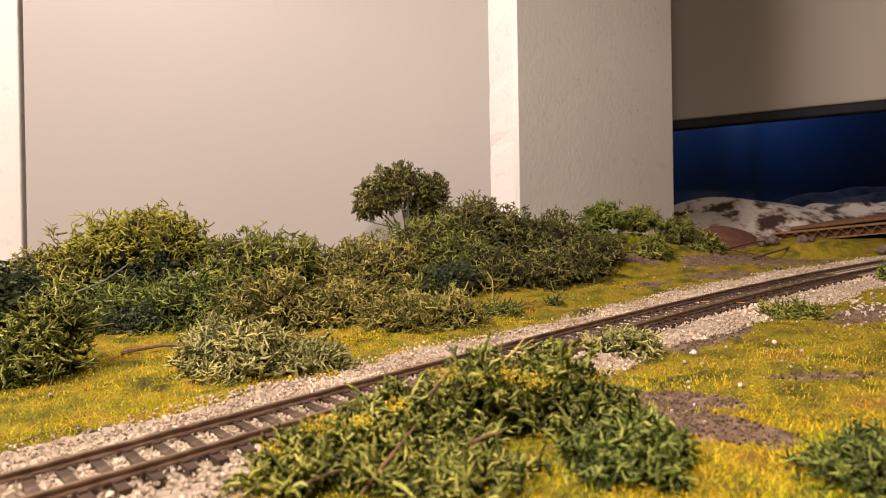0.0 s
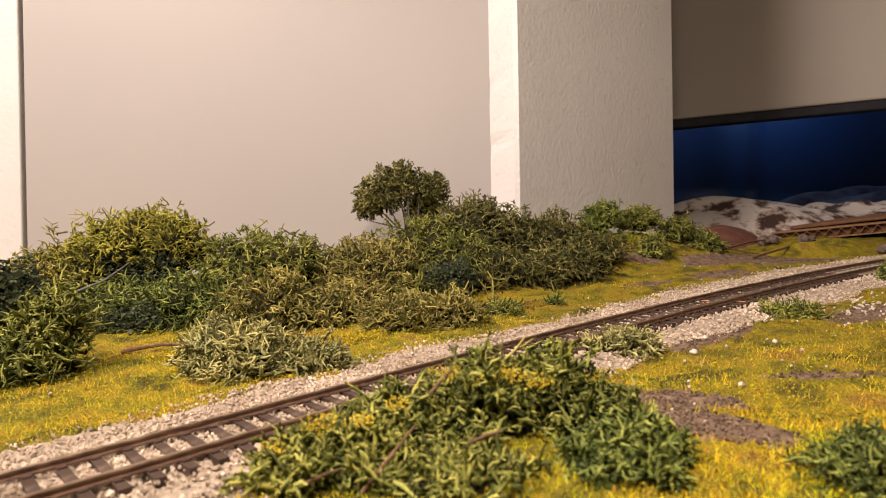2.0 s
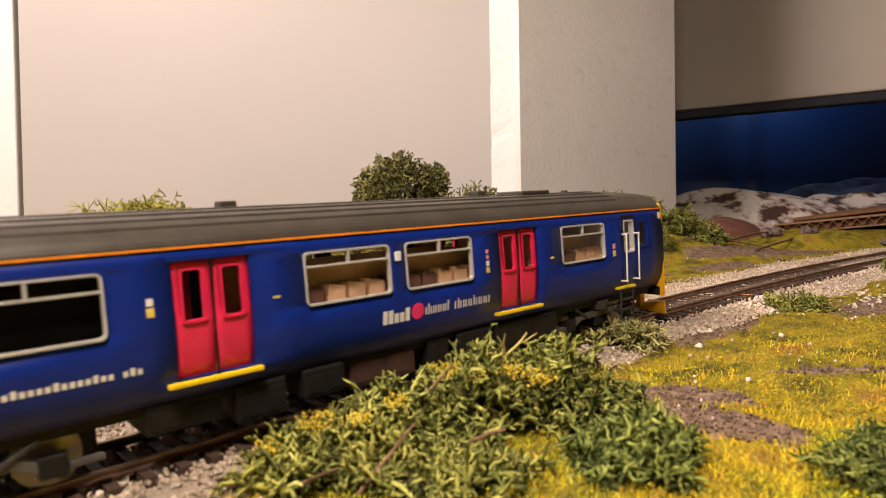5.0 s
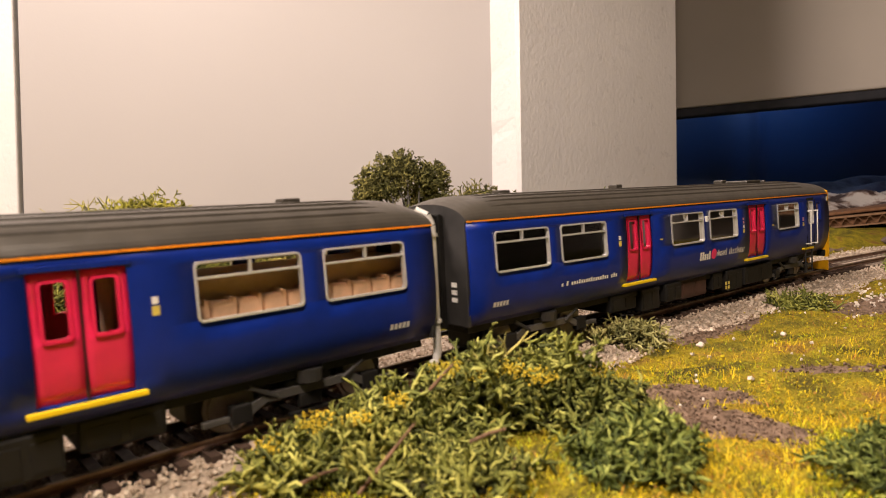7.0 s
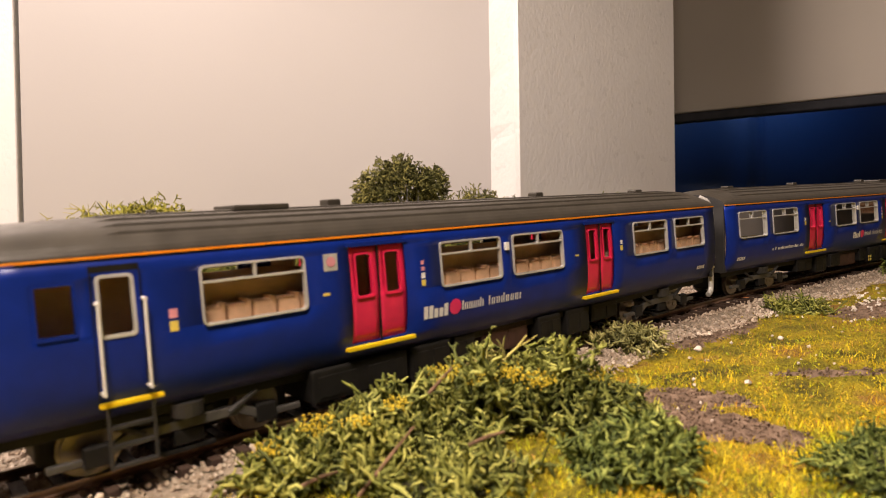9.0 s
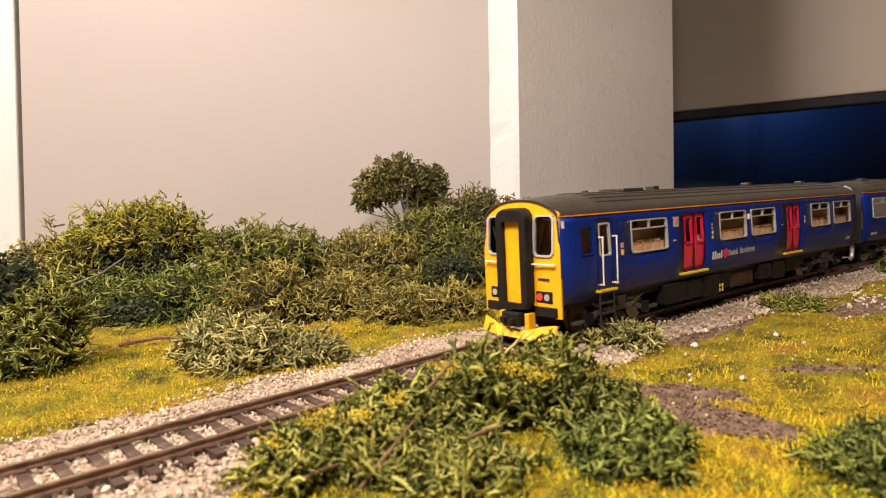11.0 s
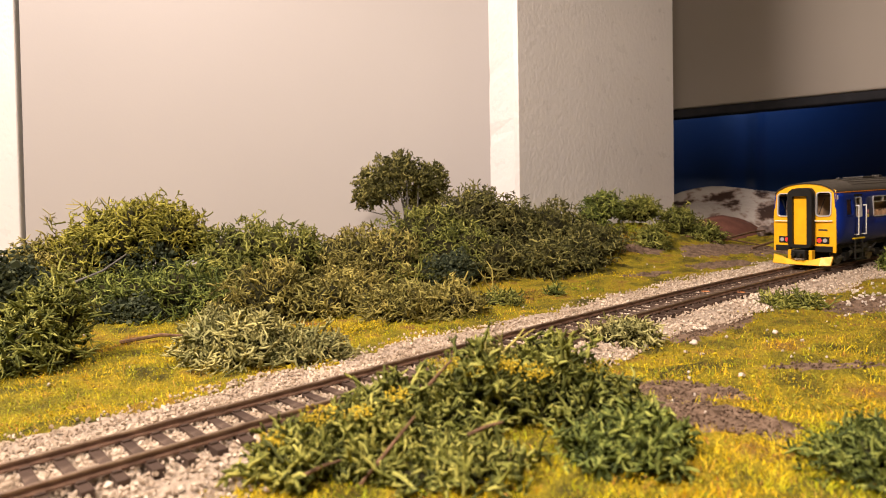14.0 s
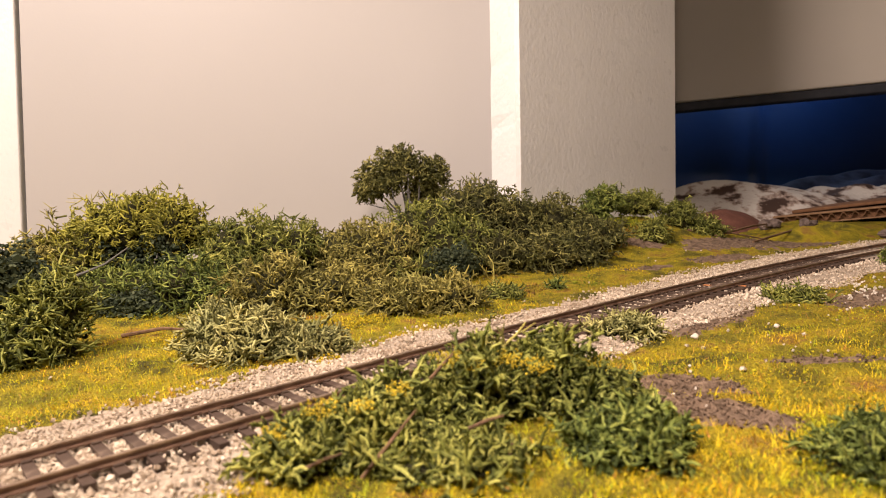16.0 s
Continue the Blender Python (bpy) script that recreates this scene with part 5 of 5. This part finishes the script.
    add_tube(bm, (x0 + 0.006, 0.0020, 0.0072), (x0 + 0.0090, 0.0020, 0.0072), 0.0011, 8)
    part("coupler", bm, BLACK, car, "black automatic coupler")
    bm = bmesh.new()
    loop = [(-0.0176, 0.0062, 0.0012), (-0.0120, 0.0036, 0.0030), (-0.0060, 0.0020, 0.0040), (0.0060, 0.0020, 0.0040), (0.0120, 0.0036, 0.0030), (0.0176, 0.0062, 0.0012)]
    tops = [0.0066, 0.0058, 0.0040, 0.0040, 0.0058, 0.0066]
    a = [bm.verts.new((x0 + 0.0005 + fw, y, t)) for (y, _, fw), t in zip(loop, tops)]
    b = [bm.verts.new((x0 + 0.0026 + fw, y * 0.97, 0.0014)) for y, _, fw in loop]
    c = [bm.verts.new((x0 + 0.0016 + fw, y * 0.97, 0.0009)) for y, _, fw in loop]
    d = [bm.verts.new((x0 - 0.0003 + fw, y, t - 0.0004)) for (y, _, fw), t in zip(loop, tops)]
    for p, q in ((a, b), (b, c), (c, d), (d, a)):
        for i in range(5):
            bm.faces.new((p[i], p[i + 1], q[i + 1], q[i]))
    for i in (0, 5):
        bm.faces.new((a[i], b[i], c[i], d[i]))
    for k in (-1, 1):
        add_box(bm, (x0 + 0.001, k * 0.0062 - 0.0010, 0.0030), (x0 + 0.0045, k * 0.0062 + 0.0010, 0.0098), 0.0003)
    part("snow_plough", bm, YELLOW, car, "yellow angled snow plough")


def bogie(x, car):
    """A dark bogie frame with two wheelsets; returns the wheelsets."""
    frame_ob = part("bogie", box((x - 0.006, -0.0135, 0.0070), (x + 0.006, 0.0135, 0.0098), 0.0004), BLACK, car, "black bogie with sprung frames")
    for k in (-1, 1):
        y = k * 0.0132
        bm = box((x - 0.0105, y - 0.0009, 0.0060), (x + 0.0105, y + 0.0009, 0.0082), 0.0003)
        for e in (-1, 1):
            add_box(bm, (-0.0055, -0.0008, -0.0010), (0.0055, 0.0008, 0.0010), 0.0002, Matrix.Translation((x + e * 0.0145, y, 0.0054)) @ pose(0, 0, 0, 0, e * 28, 0))
            add_box(bm, (x + e * 0.0225 - 0.0030, y - 0.0008, 0.0038), (x + e * 0.0225 + 0.0030, y + 0.0008, 0.0052), 0.0003)
        part("side_frame", bm, BOGIE_GREY, frame_ob, "dark grey cranked side frame")
        for e in (-1, 1):
            part("axle_box", box((x + e * 0.017 - 0.0024, y - 0.0012, 0.0030), (x + e * 0.017 + 0.0024, y + 0.0012, 0.0072), 0.0004), BLACK, frame_ob)
            part("damper", add_tube(bmesh.new(), (x + e * 0.0085, y + k * 0.0008, 0.0070), (x + e * 0.0150, y + k * 0.0008, 0.0105), 0.0006, 6), DARK_GREY, frame_ob)
        part("spring_box", box((x - 0.0030, y - 0.0010, 0.0028), (x + 0.0030, y + 0.0010, 0.0060), 0.0004), BLACK, frame_ob)
        part("air_spring", add_tube(bmesh.new(), (x, y, 0.0088), (x, y, 0.0118), 0.0034, 16, 0.0036), DARK_GREY, frame_ob, "round grey air spring")
        part("lower_bar", box((x - 0.0055, y - 0.0006, 0.0012), (x + 0.0055, y + 0.0006, 0.0022), 0.0002), BLACK, frame_ob)
    part("drive_housing", box((x - 0.026, -0.0060, 0.0028), (x + 0.026, 0.0060, 0.0102), 0.0008), BLACK, frame_ob, "black drive housing between the wheels")
    out = []
    for e in (-1, 1):
        bm = bmesh.new()
        for k in (-1, 1):
            add_tube(bm, (0, k * 0.0074, 0), (0, k * 0.0088, 0), 0.0053, 24)
            add_tube(bm, (0, k * 0.0070, 0), (0, k * 0.0074, 0), 0.0060, 24)
            for a in range(0, 360, 60):
                c, s = math.cos(radians(a)) * 0.003, math.sin(radians(a)) * 0.003
                add_tube(bm, (c, k * 0.0087, s), (c, k * 0.0090, s), 0.0008, 6)
        add_tube(bm, (0, -0.0122, 0), (0, 0.0122, 0), 0.0010, 8)
        w = part("wheelset", bm, STEEL, car, "steel wheels on their axle")
        w.matrix_basis = Matrix.Translation((x + e * 0.017, 0, 0.0053))
        out.append((w, x + e * 0.017))
    return out


def railcar(show, extra_sign, label):
    """One car of the train. show: the side that carries the lettering."""
    car = new("railcar")
    holes = [(a, b, SILL, HEAD) for a, b in WINDOWS] + [(a, b, DOOR_FOOT, DOOR_HEAD) for a, b in DOORS] + [CAB_PANE, CAB_DOOR_PANE]
    bm = bmesh.new()
    for side in (-1, 1):
        panel(bm, side, 0.0, CAR, 0.0122, 0.0428, holes, 0.0, np.linspace(0.01, 0.25, 13).tolist())
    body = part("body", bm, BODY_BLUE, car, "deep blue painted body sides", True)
    body.modifiers.new("thickness", "SOLIDIFY").thickness = 0.0006
    part("inner_end", box((-CAR / 2 - 0.0003, -0.0172, 0.0125), (-CAR / 2 + 0.0008, 0.0172, 0.0430), 0.0003), DARK_GREY, car, "dark grey inner end")
    bm = bmesh.new()
    arch = [(0.0176 * math.sin(radians(a)), 0.0) for a in range(-90, 91, 10)]
    arch = [(y, roof_height(-CAR / 2 + 0.0002, y) - 0.0002) for y, _ in arch]
    outline = arch + [(0.0172, 0.0420), (-0.0172, 0.0420)]
    front_v = [bm.verts.new((-CAR / 2 - 0.0003, y, z)) for y, z in outline]
    back_v = [bm.verts.new((-CAR / 2 + 0.0008, y, z)) for y, z in outline]
    bm.faces.new(front_v)
    bm.faces.new(back_v[::-1])
    for i in range(len(outline)):
        j = (i + 1) % len(outline)
        bm.faces.new((front_v[i], front_v[j], back_v[j], back_v[i]))
    part("end_arch", bm, DARK_GREY, car, "dark grey arch closing the roof end")
    for side in (-1, 1):
        for a, b in WINDOWS:
            window(side, a, b, car)
        for a, b in DOORS:
            double_door(side, a, b, car)
        bm = bmesh.new()
        side_box(bm, side, 0.0, CAR, 0.04255, 0.0430, 0.0003, 0.0003)
        part("lining", bm, ORANGE, car, "thin orange line below the roof")
        # the cab's door, its window and handrails
        s0, s1, z0, z1 = CAB_DOOR_PANE
        bm = bmesh.new()
        ring(bm, side, s0, s1, z0, z1, 0.0010, 0.0006, 0.0002, 0.0008)
        fr = part("cab_door_window", bm, SILVER, car)
        pane(side, s0, s1, z0, z1, fr, 0.0007)
        bm = bmesh.new()
        for a, b in ((s0 - 0.0012, s0 - 0.0010), (s1 + 0.0012, s1 + 0.0014)):
            side_box(bm, side, a, b, 0.0165, 0.0402, 0.00005, 0.0003)
        side_box(bm, side, s0 - 0.0012, s1 + 0.0014, 0.0400, 0.0412, 0.00008, 0.0003)
        part("door_gap", bm, BLACK, car)
        s0, s1, z0, z1 = CAB_PANE
        bm = bmesh.new()
        ring(bm, side, s0, s1, z0, z1, 0.0006, 0.0005, 0.0001, 0.0008)
        side_box(bm, side, s0, s1, z0 - 0.0002, z0 + 0.0005, 0.0003, 0.0005)
        fr = part("cab_side_window", bm, BLUE, car)
        pane(side, s0, s1, z0, z1, fr, 0.0006)
        for s in (0.0203, 0.0283):
            bm = bmesh.new()
            zt, zb = 0.0345, 0.0178
            y = side * (wide(0.026) + 0.0016)
            add_tube(bm, (along(s), y, zb), (along(s), y, zt), 0.00030, 7)
            for z in (zb, zt):
                add_tube(bm, (along(s), side * (wide(z) - 0.0003), z), (along(s), y + side * 0.0003, z), 0.00036, 7)
            part("grab_rail", bm, WHITE, car, "white vertical grab rail")
        bm = bmesh.new()
        side_box(bm, side, 0.0198, 0.0310, 0.0148, 0.0157, 0.0016, 0.0004, 0.0002)
        part("cab_step", bm, STEP_YELLOW, car, "yellow step edge")
        bm = bmesh.new()
        for s in (0.0210, 0.0290):
            add_tube(bm, (along(s), side * 0.0178, 0.0030), (along(s), side * 0.0178, 0.0146), 0.0004, 6)
        for z in (0.0030, 0.0068, 0.0105):
            add_box(bm, (along(0.0290), side * 0.0168, z), (along(0.0210), side * 0.0182, z + 0.0006))
        part("ladder", bm, DARK_GREY, car, "dark grey steps below the cab door")
        # small notices beside the doors
        for nm, mat, s, z0, z1, w in (("notice", SIGN_PINK, 0.0337, 0.0298, 0.0316, 0.0016), ("notice", SIGN_YELLOW, 0.0337, 0.0272, 0.0292, 0.0016), ("notice", SIGN_PINK, 0.0970, 0.0340, 0.0350, 0.0010), ("notice", SIGN_PINK, 0.0970, 0.0324, 0.0334, 0.0010), ("notice", WHITE, 0.0970, 0.0304, 0.0318, 0.0012), ("notice", SIGN_YELLOW, 0.0970, 0.0284, 0.0300, 0.0013), ("notice", WHITE, 0.1885, 0.0322, 0.0336, 0.0012), ("notice", SIGN_YELLOW, 0.1885, 0.0300, 0.0318, 0.0014), ("lamp_box", WHITE, 0.1290, 0.0350, 0.0374, 0.0016), ("label_plate", SIGN_YELLOW, 0.0680, 0.0296, 0.0302, 0.0018), ("label_plate", SIGN_YELLOW, 0.1625, 0.0302, 0.0307, 0.0018), ("corner_plate", WHITE, 0.0022, 0.0388, 0.0412, 0.0014)):
            bm = bmesh.new()
            side_box(bm, side, s - w / 2, s + w / 2, z0, z1, 0.0008 if nm == "lamp_box" else 0.00012, 0.0002, 0.0002 if nm == "lamp_box" else 0)
            part(nm, bm, mat, car)
    if extra_sign:
        bm = bmesh.new()
        side_box(bm, show, 0.0678, 0.0715, 0.0352, 0.0392, 0.0002)
        plate = part("notice_plate", bm, SILVER, car, "grey notice with a pink disc")
        bm = bmesh.new()
        add_tube(bm, (along(0.0697), show * (wide(0.037) + 0.0001), 0.0373), (along(0.0697), show * (wide(0.037) + 0.0003), 0.0373), 0.0012, 12)
        part("disc", bm, SIGN_PINK, plate)
    # marks on the shown side: words become bars, read towards the right of the beholder
    flip = show < 0

    def mark(nm, mat, a, b, z0, z1, lab=""):
        bm = bmesh.new()
        decal(bm, show, a, b, z0, z1)
        part(nm, bm, mat, car, lab)

    def reading(a, ln, lo, hi):
        return (hi - (a - lo) - ln, hi - (a - lo)) if flip else (a, a + ln)

    lo, hi = 0.0965, 0.1347
    # a bold short word, an emblem, and two words in thin strokes
    for a, ln, z0, high, strokes, tall in ((0.0965, 0.0088, 0.0194, 0.0034, (0.30, 0.16, 0.20, 0.24, 0.20), (0, 1, 4)), (0.1102, 0.0086, 0.0200, 0.0028, (0.10, 0.06, 0.08, 0.09, 0.06), (0, 4)), (0.1206, 0.0140, 0.0200, 0.0028, (0.12, 0.08, 0.07, 0.06, 0.08, 0.06, 0.08), (0, 3))):
        p, q = reading(a, ln, lo, hi)
        n = len(strokes)
        w = (q - p) / n
        for i, share in enumerate(strokes):
            c = (q - w * (i + 0.5)) if flip else (p + w * (i + 0.5))
            up = z0 + high * (1.0 if i in tall else 0.72)
            half = w * 0.40
            if share > 0.15:
                mark("lettering_bar", WHITE, c - half, c + half, z0, up)
            else:
                mark("lettering_bar", WHITE, c - half, c - half + 0.00045, z0, up)
                mark("lettering_bar", WHITE, c + half - 0.00045, c + half, z0, z0 + high * 0.72)
    p, q = reading(0.1058, 0.0040, lo, hi)
    bm = bmesh.new()
    rings = []
    for k in range(4):
        rings.append([bm.verts.new((along((p + q) / 2 + 0.00215 * k / 3 * math.cos(a)), show * (wide(0.0214 + 0.00215 * k / 3 * math.sin(a)) + 0.00013), 0.0214 + 0.00215 * k / 3 * math.sin(a))) for a in np.linspace(0, 2 * math.pi, 24, endpoint=False)])
    for one, two in zip(rings[1:], rings[2:]):
        for i in range(24):
            bm.faces.new((one[i], one[(i + 1) % 24], two[(i + 1) % 24], two[i]))
    bm.faces.new(rings[1])
    bmesh.ops.delete(bm, geom=rings[0], context="VERTS")
    part("logo_disc", bm, MAGENTA, car, "pink round emblem")
    for i in range(0 if extra_sign else 24):
        w = 0.0300 / 24
        if i not in (3, 20, 22):
            mark("web_bar", WHITE, 0.1905 + w * i + 0.0002, 0.1905 + w * (i + 1) - 0.0002, 0.0196, 0.0207 + (0.0004 if i % 5 == 1 else 0))
    for i in range(5):
        mark("number_bar", WHITE, 0.2440 + 0.0013 * i, 0.2440 + 0.0013 * i + 0.0010, 0.0172, 0.0187)
    roof(car)
    cab_front(car)
    # inside
    part("interior_floor", box((-CAR / 2 + 0.001, -0.0158, 0.0152), (CAR / 2 - 0.002, 0.0158, 0.0162)), INSIDE, car)
    part("ceiling_panel", box((-CAR / 2 + 0.001, -0.0168, 0.0414), (CAR / 2 - 0.004, 0.0168, 0.0422)), INSIDE, car)
    for s in (0.0335, 0.0720, 0.0945, 0.1655, 0.1870, 0.2565):
        part("partition", box((along(s) - 0.0004, -0.0165, 0.0162), (along(s) + 0.0004, -0.0040, 0.0410)), INSIDE, car)
        part("partition", box((along(s) - 0.0004, 0.0040, 0.0162), (along(s) + 0.0004, 0.0165, 0.0410)), INSIDE, car)
    seats = [0.0368 + 0.0058 * i for i in range(6)] + [0.0985 + 0.0058 * i for i in range(11)] + [0.1915 + 0.0058 * i for i in range(11)]
    for side in (-1, 1):
        for i, s in enumerate(seats if extra_sign else seats[:17]):
            bm = bmesh.new()
            y0, y1 = sorted((side * 0.0108, side * 0.0155))
            add_box(bm, (along(s) - 0.0026, y0, 0.0162), (along(s) + 0.0026, y1, 0.0304), 0.0010)
            add_box(bm, (along(s) - 0.0028, y0, 0.0180), (along(s) - 0.0016, y1, 0.0311), 0.0004)
            part("seat", bm, SEAT if (i // 3) % 2 == 0 or extra_sign else SEAT_WINE, car, "moulded tan bench seat" if (i // 3) % 2 == 0 or extra_sign else "moulded brown bench seat")
    for a, b in ((0.0345, 0.0715), (0.0955, 0.1650), (0.1880, 0.2560)) if extra_sign else ((0.0345, 0.0715), (0.0955, 0.1650)):
        part("seat_backing", box((along(b), -0.0105, 0.0163), (along(a), 0.0105, 0.0354), 0.0004), INSIDE, car, "tan backs along the gangway")
    if not extra_sign:
        part("motor_cover", box((along(0.2530), -0.0135, 0.0163), (along(0.1920), 0.0135, 0.0405), 0.0008), MATT_BLACK, car, "black motor cover behind the windows")
    part("cab_lining", box((CAR / 2 - 0.0325, -0.0060, 0.0163), (CAR / 2 - 0.0090, 0.0060, 0.0410), 0.0004), INSIDE, car, "tan lining of the cab")
    part("cab_desk", box((CAR / 2 - 0.0085, -0.0150, 0.0162), (CAR / 2 - 0.0030, 0.0150, 0.0270), 0.0006), DARK_GREY, car)
    # below the floor
    part("solebar", box((-CAR / 2 + 0.002, -0.0140, 0.0100), (CAR / 2 - 0.004, 0.0140, 0.0148), 0.0003), BLACK, car)
    for a, b, z0, w, mat in ((0.064, 0.092, 0.0042, 0.0165, BLACK), (0.0935, 0.1075, 0.0032, 0.0160, BLACK), (0.1100, 0.1180, 0.0050, 0.0150, BLACK), (0.1215, 0.1420, 0.0040, 0.0140, MUDDY), (0.1450, 0.1560, 0.0052, 0.0162, BLACK), (0.1600, 0.1720, 0.0038, 0.0158, BLACK), (0.1745, 0.1900, 0.0058, 0.0150, BLACK)):
        eq = part("equipment_box", box((along(b), -w, z0), (along(a), w, 0.0122), 0.0006), mat, car, "dark equipment case under the floor")
        for k in (-1, 1):
            for j in range(2):
                c = a + (b - a) * (j + 0.5) / 2
                part("cover_panel", box((along(c) - (b - a) * 0.19, min(k * (w - 0.0002), k * (w + 0.0002)), z0 + 0.0012), (along(c) + (b - a) * 0.19, max(k * (w - 0.0002), k * (w + 0.0002)), 0.0105), 0.0001), mat, eq)
    for s in (0.1065, 0.1090):
        for side in (-1, 1):
            for z in (0.0045, 0.0064):
                part("warning_mark", box((along(s) - 0.0004, min(side * 0.0160, side * 0.0164), z), (along(s) + 0.0004, max(side * 0.0160, side * 0.0164), z + 0.0013)), SIGN_YELLOW, car)
    bm = bmesh.new()
    for k in range(5):
        x = -CAR / 2 - 0.0006 - 0.0013 * k
        w = 0.0078 + (0.0004 if k % 2 else 0)
        add_box(bm, (x - 0.0006, -w, 0.0115), (x + 0.0008, w, 0.0448 + (0.0004 if k % 2 else 0)), 0.0003)
    part("bellows", bm, BLACK, car, "black folded corridor bellows")
    # exhaust pipe up the inner end
    bm = bmesh.new()
    xe, ye = -CAR / 2 - 0.0024, 0.0152
    pts = [(xe + 0.0030, ye - 0.003, 0.0468), (xe + 0.0008, ye - 0.0008, 0.0452), (xe, ye, 0.0425), (xe, ye, 0.0075), (xe + 0.0008, ye, 0.0055), (xe + 0.0028, ye, 0.0046)]
    for a, b in zip(pts, pts[1:]):
        add_tube(bm, a, b, 0.00115, 10)
    for z in (0.0395, 0.0160):
        add_tube(bm, (xe, ye, z), (xe, ye, z + 0.0009), 0.0016, 10)
    part("exhaust_pipe", bm, PIPE, car, "silver exhaust pipe")
    bm = bmesh.new()
    for j in range(3):
        add_box(bm, (-CAR / 2 - 0.0005, min(show * 0.0105, show * 0.0128), 0.0195 + 0.0022 * j), (-CAR / 2, max(show * 0.0105, show * 0.0128), 0.0208 + 0.0022 * j))
    part("end_marking", bm, WHITE, car)
    tagged(car, label, "railway car", group="train")
    wheels = bogie(along(0.0365), car) + bogie(along(CAR - 0.0365), car)
    return car, wheels


LEADING, LEADING_WHEELS = railcar(-1, False, "leading blue railcar with pink doors and dark roof")
TRAILING, TRAILING_WHEELS = railcar(1, True, "trailing blue railcar with yellow end and red lamps")


track()
SPOT_ORANGE = paint("spot_orange", (0.52, 0.20, 0.07), 0.8, 0.0, 0.3)
SPOT_WHITE = paint("spot_white", (0.72, 0.70, 0.68), 0.6, 0.0, 0.2)
paint_spot(26 * SLEEPER_PITCH, -0.003, SPOT_ORANGE, "orange paint spot on a sleeper")
paint_spot(27 * SLEEPER_PITCH, 0.0115, SPOT_ORANGE, "orange paint spot on a sleeper end")
paint_spot(6 * SLEEPER_PITCH, -0.0065, SPOT_WHITE, "white paint spot on a sleeper")


# ---- what moves ----
CAR_PITCH = 0.2740


def lead(t):
    """Where the front of the train stands along the line."""
    return 0.0347 + 0.0784 * (t - 4.2) + 0.00008 * (t - 4.2) ** 2


def car_pose(front, turned):
    a, b = on_line(front - 0.0365), on_line(front - CAR + 0.0365)
    d = (a - b).normalized()
    turn = math.degrees(math.atan2(d.y, d.x)) + (180 if turned else 0)
    c = (a + b) / 2
    return SLOPE @ Matrix.Translation(c) @ pose(0, 0, 0, 0, 0, turn)


def motions():
    times = [0.1 * i for i in range(161)]
    for car, wheels, behind, turned in ((LEADING, LEADING_WHEELS, 0.0, False), (TRAILING, TRAILING_WHEELS, CAR_PITCH, True)):
        walk(car, [(t, car_pose(lead(t) - behind, turned)) for t in times])
        for wheel, x in wheels:
            rows = []
            for t in times:
                roll = math.degrees((lead(t) - lead(0)) / 0.0053) * (-1 if turned else 1)
                rows.append((t, pose(x, 0, 0.0053, 0, roll, 0)))
            walk(wheel, rows)


motions()
